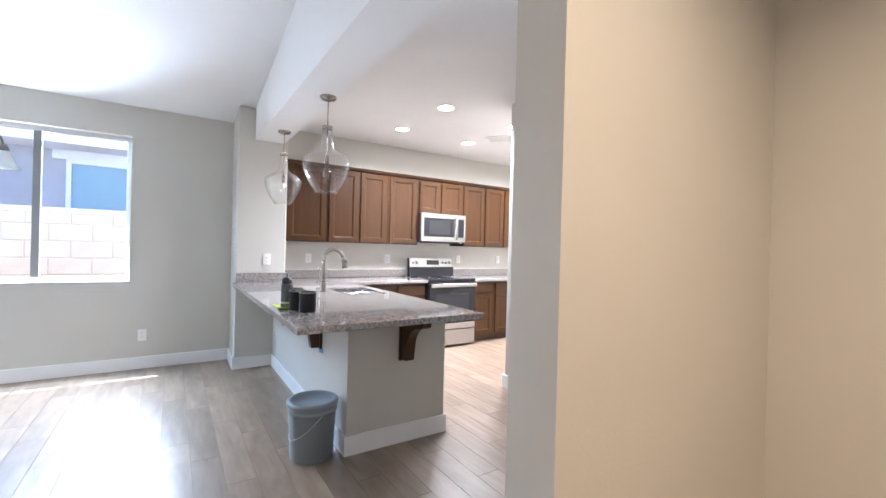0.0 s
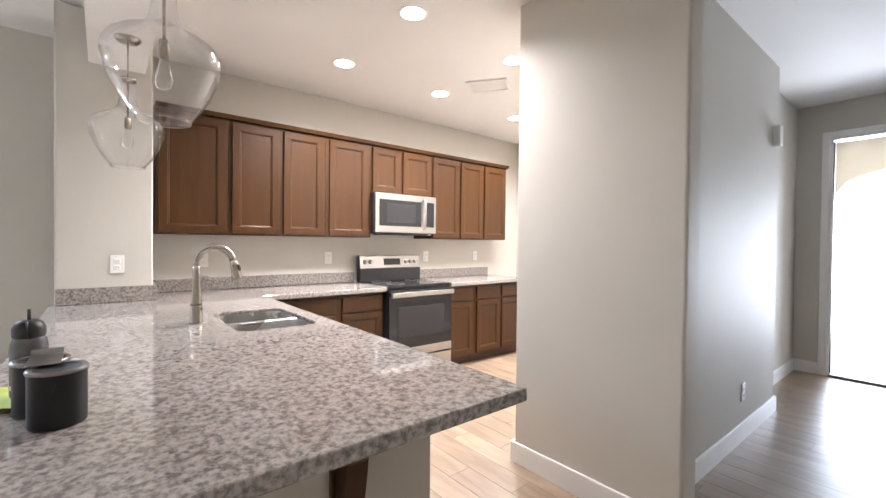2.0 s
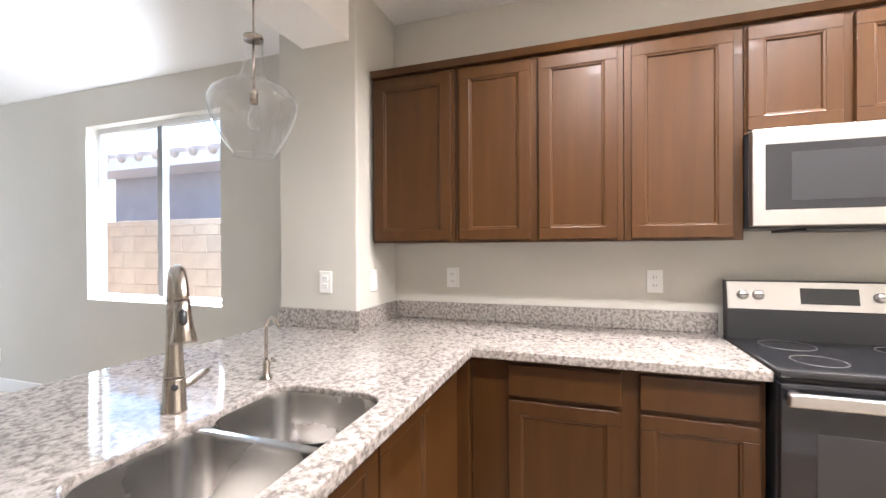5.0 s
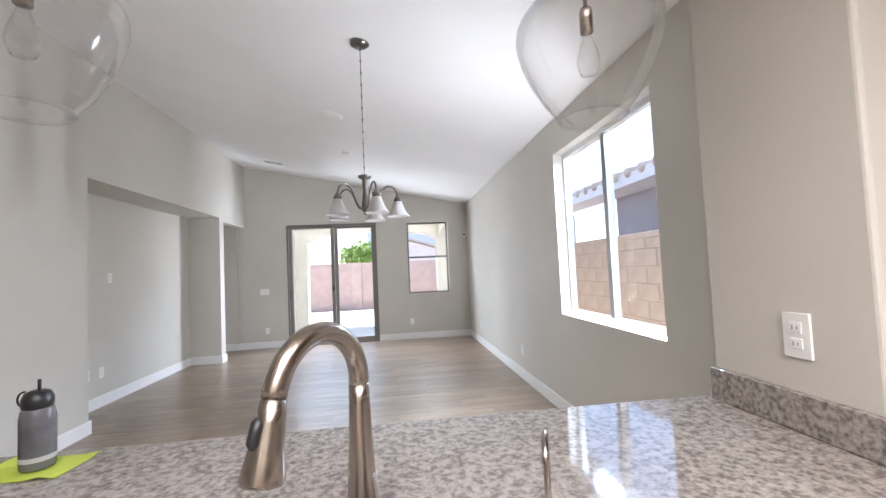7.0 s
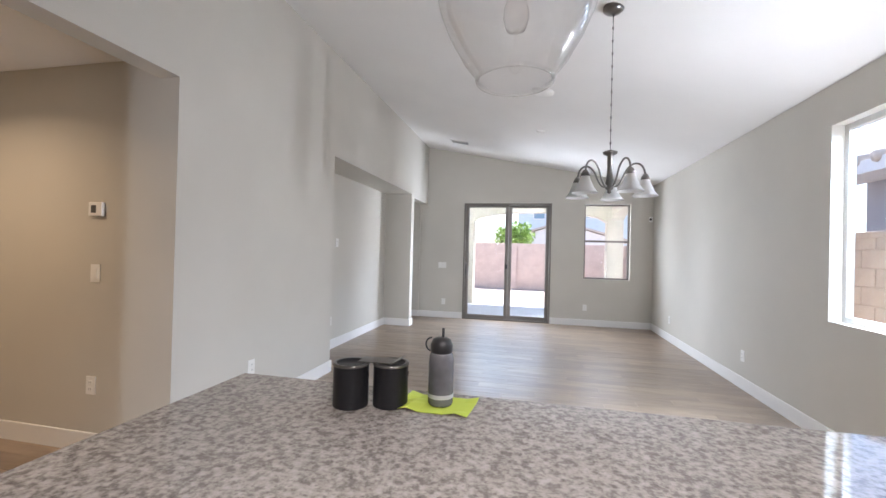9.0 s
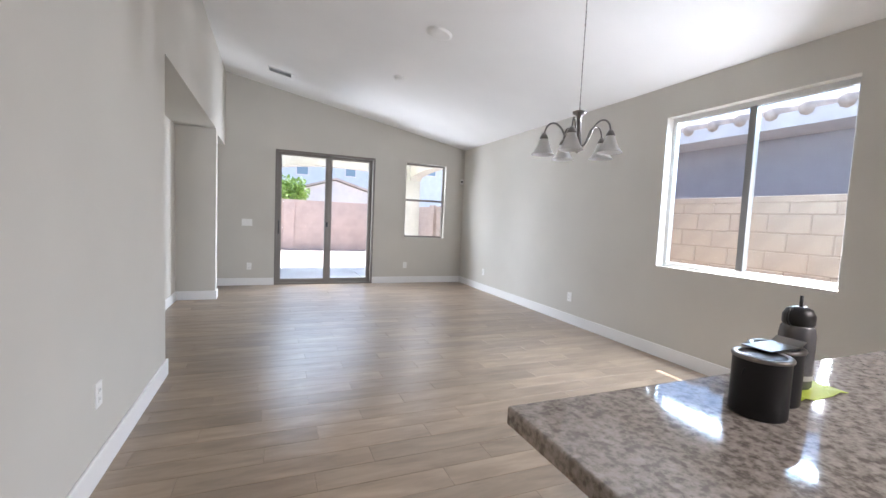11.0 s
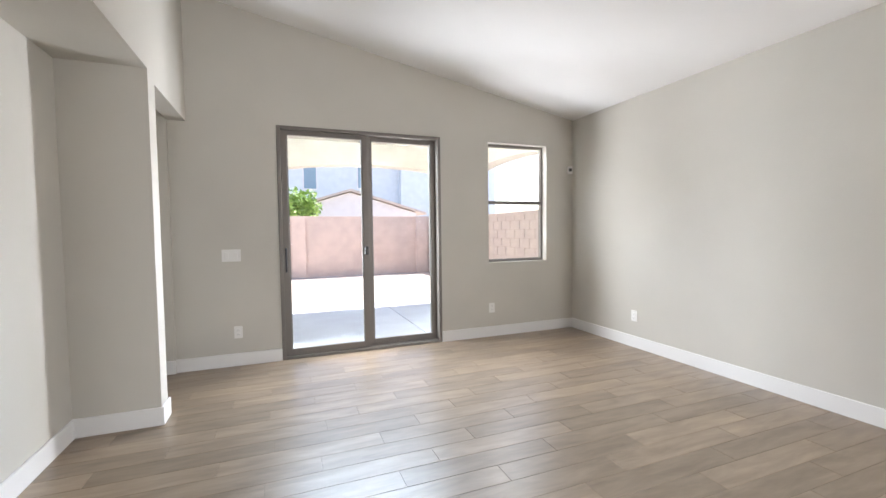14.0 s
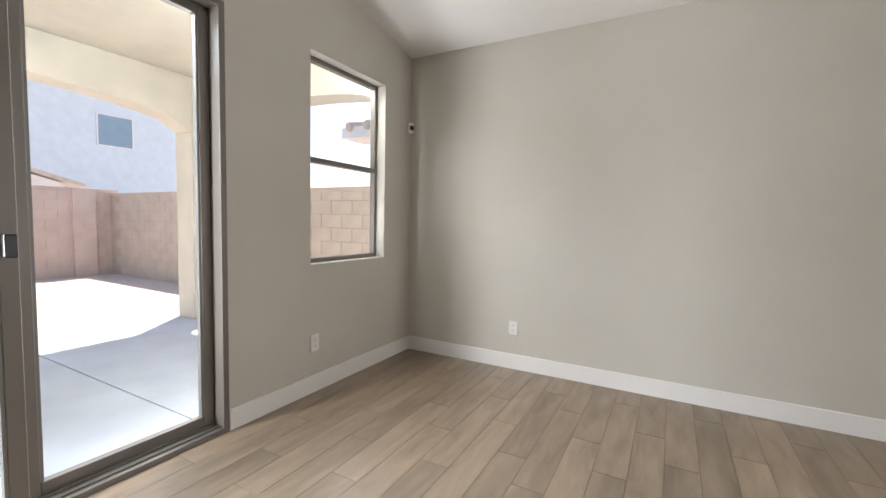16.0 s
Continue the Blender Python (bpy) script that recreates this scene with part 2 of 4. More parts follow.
def boxes(*many, bevel=0.0, seg=2):
    bm = bmesh.new()
    for b in many:
        box(bm, *b)
    if bevel:
        bmesh.ops.bevel(bm, geom=bm.edges[:], offset=bevel, segments=seg, affect="EDGES", profile=0.5)
    return bm


def prism(poly, axis, a, b, bevel=0.0):
    """A polygon of two coordinates drawn out along an axis from a to b."""
    bm = bmesh.new()
    place = {0: lambda p, t: (t, p[0], p[1]), 1: lambda p, t: (p[0], t, p[1]), 2: lambda p, t: (p[0], p[1], t)}[axis]
    lo, hi = [bm.verts.new(place(p, a)) for p in poly], [bm.verts.new(place(p, b)) for p in poly]
    k = len(poly)
    bm.faces.new(lo), bm.faces.new(hi[::-1])
    for i in range(k):
        bm.faces.new((lo[i], hi[i], hi[(i + 1) % k], lo[(i + 1) % k]))
    bmesh.ops.recalc_face_normals(bm, faces=bm.faces[:])
    if bevel:
        bmesh.ops.bevel(bm, geom=bm.edges[:], offset=bevel, segments=2, affect="EDGES", profile=0.5)
    return bm


def lathe(profile, n=24, cx=0, cy=0, cz=0, cap=True):
    """A profile of (radius, height) turned about z."""
    bm = bmesh.new()
    rings = []
    for r, z in profile:
        rings.append([bm.verts.new((cx + r * math.cos(2 * math.pi * i / n), cy + r * math.sin(2 * math.pi * i / n), cz + z)) for i in range(n)])
    for a, b in zip(rings, rings[1:]):
        for i in range(n):
            bm.faces.new((a[i], a[(i + 1) % n], b[(i + 1) % n], b[i]))
    if cap:
        if profile[0][0] > 1e-5:
            bm.faces.new(rings[0][::-1])
        if profile[-1][0] > 1e-5:
            bm.faces.new(rings[-1])
    bmesh.ops.recalc_face_normals(bm, faces=bm.faces[:])
    for f in bm.faces:
        f.smooth = True
    return bm


def tube(points, radius, n=12, cap=True):
    """A round tube along points; radius is one number or one for each point."""
    bm = bmesh.new()
    pts = [Vector(p) for p in points]
    rad = radius if isinstance(radius, (list, tuple)) else [radius] * len(pts)
    side = None
    rings = []
    for i, p in enumerate(pts):
        d = (pts[min(i + 1, len(pts) - 1)] - pts[max(i - 1, 0)]).normalized()
        if side is None:
            side = d.orthogonal().normalized()
        side = (side - d * side.dot(d)).normalized()
        up = d.cross(side)
        rings.append([bm.verts.new(p + (side * math.cos(2 * math.pi * k / n) + up * math.sin(2 * math.pi * k / n)) * rad[i]) for k in range(n)])
    for a, b in zip(rings, rings[1:]):
        for k in range(n):
            bm.faces.new((a[k], a[(k + 1) % n], b[(k + 1) % n], b[k]))
    if cap:
        bm.faces.new(rings[0][::-1]), bm.faces.new(rings[-1])
    bmesh.ops.recalc_face_normals(bm, faces=bm.faces[:])
    for f in bm.faces:
        f.smooth = True
    return bm


def part(name, bm, mat, parent=None, label=""):
    """Links a bmesh as one mesh object, under its thing where there is one."""
    me = bpy.data.meshes.new(name)
    bm.normal_update()
    bm.to_mesh(me)
    bm.free()
    me.materials.append(mat)
    ob = new(name, me)
    if parent:
        ob.parent = parent
    if label:
        ob["label"] = label
    return ob


def thing(name, label, category, at=(0, 0, 0), group="", kind=""):
    ob = new(name)
    ob.location = at
    ob.empty_display_size = 0.1
    return tagged(ob, label, category, group, kind)


def struct(name, bm, mat, label, category):
    return tagged(part(name, bm, mat), label, category, kind="structure")


def slab(xs, ys, inside, z0, z1, bevel, seg=3, rounds=()):
    """A flat slab made of the cells of a grid that lie inside, with eased edges."""
    bm = bmesh.new()
    grid = [[bm.verts.new((x, y, z1)) for y in ys] for x in xs]
    for i in range(len(xs) - 1):
        for j in range(len(ys) - 1):
            if inside((xs[i] + xs[i + 1]) / 2, (ys[j] + ys[j + 1]) / 2):
                bm.faces.new((grid[i][j], grid[i + 1][j], grid[i + 1][j + 1], grid[i][j + 1]))
    for i, j, di, dj in rounds:
        c, u, v = grid[i][j], grid[i + di][j], grid[i][j + dj]
        a, b = u.co.x - c.co.x, v.co.y - c.co.y
        arc = [bm.verts.new((c.co.x + a * (1 - math.sin(k * math.pi / 16)), c.co.y + b * (1 - math.cos(k * math.pi / 16)), z1)) for k in range(1, 8)]
        bm.faces.new([c, u] + arc + [v] if di * dj > 0 else ([c, u] + arc + [v])[::-1])
    bmesh.ops.delete(bm, geom=[v for v in bm.verts if not v.link_faces], context="VERTS")
    out = bmesh.ops.extrude_face_region(bm, geom=bm.faces[:])
    bmesh.ops.translate(bm, verts=[g for g in out["geom"] if isinstance(g, bmesh.types.BMVert)], vec=(0, 0, z0 - z1))
    bmesh.ops.recalc_face_normals(bm, faces=bm.faces[:])
    sharp = [e for e in bm.edges if len(e.link_faces) == 2 and e.calc_face_angle() > 1.0]
    bmesh.ops.bevel(bm, geom=sharp, offset=bevel, segments=seg, affect="EDGES", profile=0.5)
    return bm



# ---- the plan ----
XR, YF, XL = 5.02, 6.75, 0.64
KC = 2.75
SLOPE = 0.19


def vault(x):
    return 2.71 + SLOPE * (XR - x)


WIN = (0.485, 1.973, 0.913, 2.395)
SLI = (1.418, 3.165, 0.0, 2.372)
WN2 = (3.784, 4.618, 0.904, 2.355)

# walls
struct("wall_east", boxes((XR, XR + 0.16, -5.4, WIN[0], -0.1, 2.75), (XR, XR + 0.16, WIN[1], YF + 0.16, -0.1, 2.75),
       (XR, XR + 0.16, WIN[0], WIN[1], -0.1, WIN[2]), (XR, XR + 0.16, WIN[0], WIN[1], WIN[3], 2.75)), WALL,
       "warm grey painted drywall wall with a wide window", "wall")
struct("wall_north", boxes((0.0, SLI[0], YF, YF + 0.16, -0.1, 3.7), (SLI[1], WN2[0], YF, YF + 0.16, -0.1, 3.7), (WN2[1], XR, YF, YF + 0.16, -0.1, 3.7),
       (SLI[0], SLI[1], YF, YF + 0.16, SLI[3], 3.7), (WN2[0], WN2[1], YF, YF + 0.16, -0.1, WN2[2]), (WN2[0], WN2[1], YF, YF + 0.16, WN2[3], 3.7)), WALL,
       "warm grey painted gable wall with sliding door", "wall")
NY0, NY1, NZ = 2.55, 5.555, 2.40
struct("wall_west", boxes((XL - 0.15, XL, 0.46, NY0, -0.1, 3.75), (XL - 0.15, XL, NY0, NY1, NZ, 3.75), (XL - 0.15, XL, NY1, 5.72, -0.1, 3.75),
       (XL - 0.15, XL, 5.72, YF, 2.345, 3.75), (XL - 0.15, XL, -0.8, 0.46, 2.42, 3.75)), WALL,
       "warm grey painted wall with a deep niche", "wall")
for k, w in enumerate(((0.0, 0.15, NY0, NY1, -0.1, NZ), (0.0, XL - 0.15, NY0 - 0.12, NY0, -0.1, NZ), (0.0, XL - 0.15, NY1, NY1 + 0.12, -0.1, 2.6), (0.0, XL - 0.15, NY0 - 0.12, NY1, NZ, NZ + 0.1))):
    struct("wall_niche_%d" % (k + 1), boxes(w), WALL, "grey painted media niche recessed in the wall", "wall")
struct("wall_vestibule", boxes((-0.75, -0.6, 5.72, YF + 0.1, -0.1, 2.6), (-0.6, XL - 0.15, YF - 0.03, YF, -0.1, 2.6), (-0.6, 0.0, 5.6, 5.675, -0.1, 2.6),
       (-0.75, XL - 0.15, 5.675, YF, 2.5, 2.6)), WALL, "grey painted vestibule behind the doorway", "wall")
# side hall the walk starts in
for k, w in enumerate(((0.27, 0.418, -1.6, -0.55, -0.1, 2.6), (-2.6, 0.43, -1.75, -1.6, -0.1, 2.6), (-1.0, XL - 0.15, 0.46, 0.61, -0.1, 2.6), (-2.75, -2.6, -1.75, 2.2, -0.1, 2.6), (-1.15, -1.0, 0.46, 2.2, -0.1, 2.6), (-2.6, -1.0, 2.05, 2.2, -0.1, 2.6), (0.43, XL - 0.15, -0.8, -0.55, 2.42, 3.6))):
    struct("wall_hall_%d" % (k + 1), boxes(w), WALL, "beige lit painted side hall walls", "wall")
# pantry block and entry hall
def pantry_foot(x, y):
    return (x > 2.62) or (y > -2.77) or (1.97 < x < 2.1 and y > -4.87)


struct("wall_pantry", slab([1.795, 1.97, 2.1, 2.62, 2.746], [-5.3, -4.87, -2.77, -2.62], pantry_foot, -0.1, 2.82, 0.014), WALL,
       "warm grey painted pantry block beside the entry hall", "wall")
struct("wall_entry_recess", boxes((2.1, 2.62, -4.87, -4.75, -0.1, 2.85), (2.15, 2.3, -6.45, -4.87, -0.1, 2.85)), WALL, "warm grey painted entry recess", "wall")
struct("wall_entry_header", boxes((0.3, 1.795, -2.77, -2.62, 2.42, 2.85)), WALL, "warm grey painted header over the hall opening", "wall")
struct("wall_entry", boxes((1.885, 2.3, -6.61, -6.45, -0.1, 2.85), (0.2, 0.835, -6.61, -6.45, -0.1, 2.85), (0.835, 1.885, -6.61, -6.45, 2.44, 2.85)), WALL,
       "grey painted entry wall with an open front door", "wall")
struct("wall_entry_side", boxes((0.31, 0.43, -6.45, -1.6, -0.1, 2.85), (0.27, 0.418, -1.6, -0.55, 2.6, 2.85)), WALL, "grey painted entry hall side wall", "wall")
struct("wall_south", boxes((2.746, XR, -5.4, -5.25, -0.1, KC)), WALL, "grey painted kitchen end wall", "wall")
struct("wall_pillar", boxes((4.55, XR, -0.944, -0.445, -0.1, 2.78), bevel=0.012, seg=3), WALL, "grey painted pillar at the end of the peninsula", "pillar")
struct("beam", prism([(0.5, 2.445), (XR, 2.445), (XR, vault(XR) + 0.05), (0.5, vault(0.5) + 0.05)], 1, -0.90, -0.607), CEIL,
       "white painted dropped beam above the peninsula", "beam")

# ceilings
xe = 5.60
struct("ceiling_vault", prism([(0.45, vault(0.45)), (xe, vault(xe)), (xe, vault(xe) + 0.16), (0.45, vault(0.45) + 0.16)], 1, -0.62, YF + 0.3), CEIL,
       "white textured sloping ceiling of the great room", "ceiling")
struct("ceiling_kitchen", boxes((0.3, XR + 0.16, -5.4, -0.88, KC, KC + 0.12)), CEIL, "white flat kitchen ceiling", "ceiling")
struct("ceiling_entry", boxes((0.3, 2.3, -6.6, -2.77, 2.80, 2.745 + 0.2)), CEIL, "white entry hall ceiling", "ceiling")
struct("ceiling_hall", boxes((-2.75, XL - 0.15, -1.75, 2.2, 2.55, 2.7)), CEIL, "white side hall ceiling", "ceiling")

# outdoors
struct("ground", boxes((-300, 300, -300, 300, -0.4, -0.12)), GRAVEL, "tan desert gravel ground", "ground")
# floor body under the planks
floor = struct("floor", boxes((-2.7, XR + 0.1, -6.6, YF + 0.1, -0.11, -0.0025)), GROUT, "warm taupe wood-look plank tile floor", "floor")

# ---- windows and doors ----
def window(name, label, x0, x1, y0, y1, z0, z1, axis, split, frame_mat, reveal):
    """A framed window set in a wall; axis is the wall's run (0: along x, 1: along y); split is ('v' or 'h', where)."""
    w = tagged(new(name), label, "window", kind="structure")
    fw = 0.045 if split[0] == "v" else 0.032

    def bx(a0, a1, d0, d1, c0, c1):
        return (d0, d1, a0, a1, c0, c1) if axis == 1 else (a0, a1, d0, d1, c0, c1)
    a0, a1 = (y0, y1) if axis == 1 else (x0, x1)
    d0, d1 = (x0, x1) if axis == 1 else (y0, y1)
    part("window_frame", boxes(bx(a0, a0 + fw, d0, d1, z0, z1), bx(a1 - fw, a1, d0, d1, z0, z1), bx(a0 + fw, a1 - fw, d0, d1, z0, z0 + fw), bx(a0 + fw, a1 - fw, d0, d1, z1 - fw, z1), bevel=0.004), frame_mat, w)
    if split[0] == "v":
        part("mullion", boxes(bx(split[1] - 0.03, split[1] + 0.03, d0 - 0.006, d1 + 0.004, z0 + fw, z1 - fw), bevel=0.004), MULLION, w)
        panes = ((a0 + fw, split[1] - 0.03, z0 + fw, z1 - fw), (split[1] + 0.03, a1 - fw, z0 + fw, z1 - fw))
    else:
        part("meeting_rail", boxes(bx(a0 + fw, a1 - fw, d0 - 0.006, d1 + 0.004, split[1] - 0.02, split[1] + 0.02), bevel=0.004), frame_mat, w)
        panes = ((a0 + fw, a1 - fw, z0 + fw, split[1] - 0.02), (a0 + fw, a1 - fw, split[1] + 0.02, z1 - fw))
    dm = (d0 + d1) / 2
    for p in panes:
        ob = part("pane", boxes(bx(p[0], p[1], dm - 0.003, dm + 0.003, p[2], p[3])), GLASS, w)
        ob.visible_shadow = False
    return w


window("window_1", "wide sliding window with pale vinyl frame", XR + 0.085, XR + 0.135, WIN[0], WIN[1], WIN[2], WIN[3], 1, ("v", 1.21), VINYL, 0.08)
window("window_2", "narrow hung window with bronze frame", WN2[0], WN2[1], YF + 0.085, YF + 0.135, WN2[2], WN2[3], 0, ("h", 1.64), BRONZE, 0.08)

sl = tagged(new("door_1"), "closed bronze sliding glass patio door", "sliding door", kind="structure")
fx0, fx1, fz = SLI[0], SLI[1], SLI[3]
FW, ST = 0.036, 0.058
part("door_frame", boxes((fx0, fx0 + FW, YF - 0.012, YF + 0.13, 0, fz), (fx1 - FW, fx1, YF - 0.012, YF + 0.13, 0, fz),
     (fx0 + FW, fx1 - FW, YF - 0.012, YF + 0.13, fz - FW, fz), (fx0 + FW, fx1 - FW, YF - 0.012, YF + 0.13, -0.005, 0.03), bevel=0.004), BRONZE, sl)
part("track", boxes((fx0 + FW, fx1 - FW, YF + 0.062, YF + 0.070, 0.03, 0.045), (fx0 + FW, fx1 - FW, YF + 0.014, YF + 0.018, 0.03, 0.04)), BRONZE, sl)
mid = 2.325
for a, b, y in ((fx0 + FW, mid + 0.004, YF + 0.02), (mid - 0.004, fx1 - FW, YF + 0.075)):
    s = part("sliding_panel", boxes((a, a + ST, y, y + 0.04, 0.03, fz - FW), (b - ST, b, y, y + 0.04, 0.03, fz - FW),
             (a + ST, b - ST, y, y + 0.04, 0.03, 0.10), (a + ST, b - ST, y, y + 0.04, fz - FW - 0.05, fz - FW), bevel=0.004), BRONZE, sl)
    part("glazing_bead", boxes((a + ST, a + ST + 0.012, y + 0.006, y + 0.034, 0.10, fz - FW - 0.05), (b - ST - 0.012, b - ST, y + 0.006, y + 0.034, 0.10, fz - FW - 0.05)), MULLION, s)
    g = part("pane", boxes((a + ST + 0.012, b - ST - 0.012, y + 0.017, y + 0.023, 0.10, fz - FW - 0.05)), GLASS, s)
    g.visible_shadow = False
part("latch", boxes((mid - 0.045, mid - 0.005, YF - 0.012, YF + 0.018, 1.05, 1.14), bevel=0.006), BLACK, sl)
part("pull_handle", tube([(fx0 + 0.062, YF + 0.02, 0.90), (fx0 + 0.062, YF - 0.03, 0.91), (fx0 + 0.062, YF - 0.045, 0.96), (fx0 + 0.062, YF - 0.048, 1.02), (fx0 + 0.062, YF - 0.045, 1.08), (fx0 + 0.062, YF - 0.03, 1.13), (fx0 + 0.062, YF + 0.02, 1.14)], 0.009), BLACK, sl, "black D-shaped pull handle")


# front door standing open, with its casing
fd = tagged(new("door_2"), "open front doorway with white casing", "front door", kind="structure")
part("casing", boxes((1.885, 1.945, -6.45, -6.432, 0, 2.50), (0.775, 0.835, -6.45, -6.432, 0, 2.50), (0.835, 1.885, -6.45, -6.432, 2.44, 2.50), bevel=0.004), TRIM, fd)
part("jamb", boxes((1.86, 1.885, -6.61, -6.45, 0, 2.415), (0.835, 0.86, -6.61, -6.45, 0, 2.415), (0.835, 1.885, -6.61, -6.45, 2.415, 2.44)), TRIM, fd)
part("threshold", boxes((0.86, 1.86, -6.62, -6.43, -0.004, 0.022), bevel=0.005), BRONZE, fd)
part("door_leaf", boxes((0.865, 0.905, -6.44, -5.46, 0.02, 2.40), bevel=0.004), BRONZE, fd)
part("weatherstrip", boxes((1.852, 1.86, -6.50, -6.47, 0.02, 2.40)), BLACK, fd)

# ---- skirting boards ----
def skirting(name, runs, label="white painted wooden skirting board"):
    """Runs of board, each (x0, x1, y0, y1) on the floor."""
    bm = bmesh.new()
    for r in runs:
        box(bm, *r, 0.0, 0.125)
    top = [e for e in bm.edges if all(v.co.z > 0.1 for v in e.verts)]
    bmesh.ops.bevel(bm, geom=top, offset=0.006, segments=2, affect="EDGES", profile=0.5)
    struct(name, bm, TRIM, label, "skirting board")


B = 0.016
skirting("baseboard_east", [(XR - B, XR, -0.445, YF - B)])
skirting("baseboard_north", [(SLI[1], XR, YF - B, YF), (XL - 0.15, SLI[0], YF - B, YF), (-0.6, XL - 0.15, YF - 0.03 - B, YF - 0.03)])
skirting("baseboard_west", [(XL, XL + B, 0.46, NY0 + B), (XL - 0.49, XL, NY0, NY0 + B), (0.15, 0.15 + B, NY0 + B, NY1 - B), (0.15, XL, NY1 - B, NY1), (XL, XL + B, NY1 - B, 5.72 + B), (XL - 0.15, XL, 5.72, 5.72 + B)])
skirting("baseboard_pantry", [(1.795 - B, 2.746 + B, -2.62, -2.62 + B), (1.795 - B, 1.795, -2.77, -2.62), (1.97 - B, 1.97, -4.87, -2.77), (2.746, 2.746 + B, -5.25, -2.62), (1.795, 1.97 - B, -2.77 - B, -2.77)])
skirting("baseboard_entry", [(1.945, 2.15, -6.45, -6.45 + B), (2.15 - B, 2.15, -6.45 + B, -4.87), (1.97 - B, 2.15 - B, -4.87 - B, -4.87), (0.43, 0.43 + B, -6.45, -1.6)])
skirting("baseboard_hall", [(0.27 - B, 0.27, -1.6, -0.55), (0.27 - B, 0.418 + B, -0.55, -0.55 + B), (-2.6, 0.27 - B, -1.6, -1.6 + B), (-1.0, XL + B, 0.46 - B, 0.46), (-2.6, -2.6 + B, -1.6, 2.05), (-2.6, -1.15, 2.05 - B, 2.05)])
skirting("baseboard_peninsula", [(2.22 - B, 2.22, -1.585, -0.83 + B), (2.22, 4.55, -0.83, -0.83 + B), (4.55 - B, 4.55, -0.83 + B, -0.445 + B), (4.55, XR - B, -0.445, -0.445 + B)])

# ---- small fittings ----
def plate(kind, at, normal, w=0.075, h=0.118):
    """A wall plate: outlet, switch or blank, facing along normal."""
    names = {"outlet": ("outlet", "white plastic duplex wall outlet"), "switch": ("light_switch", "white plastic rocker light switch"),
             "double": ("light_switch", "white plastic two-gang switch plate")}
    nm, lb = names[kind]
    t = thing(nm, lb + (" on the grey wall"), "outlet" if kind == "outlet" else "light switch", group="wall plates")
    part("cover_plate", boxes((-w / 2, w / 2, -0.007, 0.001, -h / 2, h / 2), bevel=0.002), PLATE, t)
    if kind == "outlet":
        for z in (-0.021, 0.021):
            f = part("socket_face", boxes((-0.017, 0.017, -0.010, -0.006, z - 0.014, z + 0.014), bevel=0.002), PLATE, t)
            part("slot", boxes((-0.008, -0.005, -0.0108, -0.0098, z - 0.006, z + 0.006), (0.005, 0.008, -0.0108, -0.0098, z - 0.005, z + 0.005)), SLOTGREY, f)
    else:
        for x in ((0,) if kind == "switch" else (-w / 4, w / 4)):
            part("rocker", boxes((x - 0.017, x + 0.017, -0.011, -0.006, -0.033, 0.033), bevel=0.003), PLATE, t)
    t.matrix_world = pose(*at, 0, 0, math.degrees(math.atan2(normal[0], -normal[1])))
    return t


for y, z in ((0.364, 0.348), (3.26, 0.345), (5.70, 0.344)):
    plate("outlet", (XR, y, z), (-1, 0))
plate("outlet", (3.82, YF, 0.35), (0, -1))
plate("outlet", (1.02, YF, 0.33), (0, -1))
plate("double", (0.98, YF, 1.085), (0, -1), 0.165)
for y, z in ((3.63, 1.45), (3.25, 0.39), (3.48, 0.38)):
    plate("outlet", (0.15, y, z), (1, 0))
plate("outlet", (XL, 1.22, 0.40), (1, 0))
plate("outlet", (4.55, -0.749, 1.163), (-1, 0))
plate("switch", (4.72, -0.944, 1.163), (0, -1))
for y in (-1.322, -2.42, -3.631, -4.432):
    plate("outlet", (XR, y, 1.165), (-1, 0))
plate("outlet", (1.97, -4.08, 0.325), (-1, 0))
plate("switch", (0.03, 0.46, 1.165), (0, -1))
plate("outlet", (0.02, 0.46, 0.43), (0, -1))

th = thing("thermostat", "white wall thermostat with a dark screen", "thermostat")
part("case", boxes((-0.055, 0.055, -0.024, 0.001, -0.045, 0.045), bevel=0.006), PLATE, th)
part("screen", boxes((-0.03, 0.01, -0.0255, -0.022, -0.025, 0.025)), SLOT, th)
th.matrix_world = pose(0.035, 0.46, 1.585)
ch = thing("door_chime", "small white door chime box on the hall wall", "door chime")
part("case", boxes((-0.045, 0.045, -0.05, 0.001, -0.08, 0.08), bevel=0.01), PLATE, ch)
ch.matrix_world = pose(1.97, -4.73, 2.18, 0, 0, -90)
sn = thing("alarm_sensor", "small white corner alarm sensor", "sensor")
part("case", boxes((-0.03, 0.03, -0.045, 0.0, -0.05, 0.05), bevel=0.012), PLATE, sn)
part("lens", boxes((-0.02, 0.02, -0.05, -0.043, -0.02, 0.02), bevel=0.006), SLOT, sn)
sn.matrix_world = pose(4.975, 6.745, 2.066, 0, 0, -25)


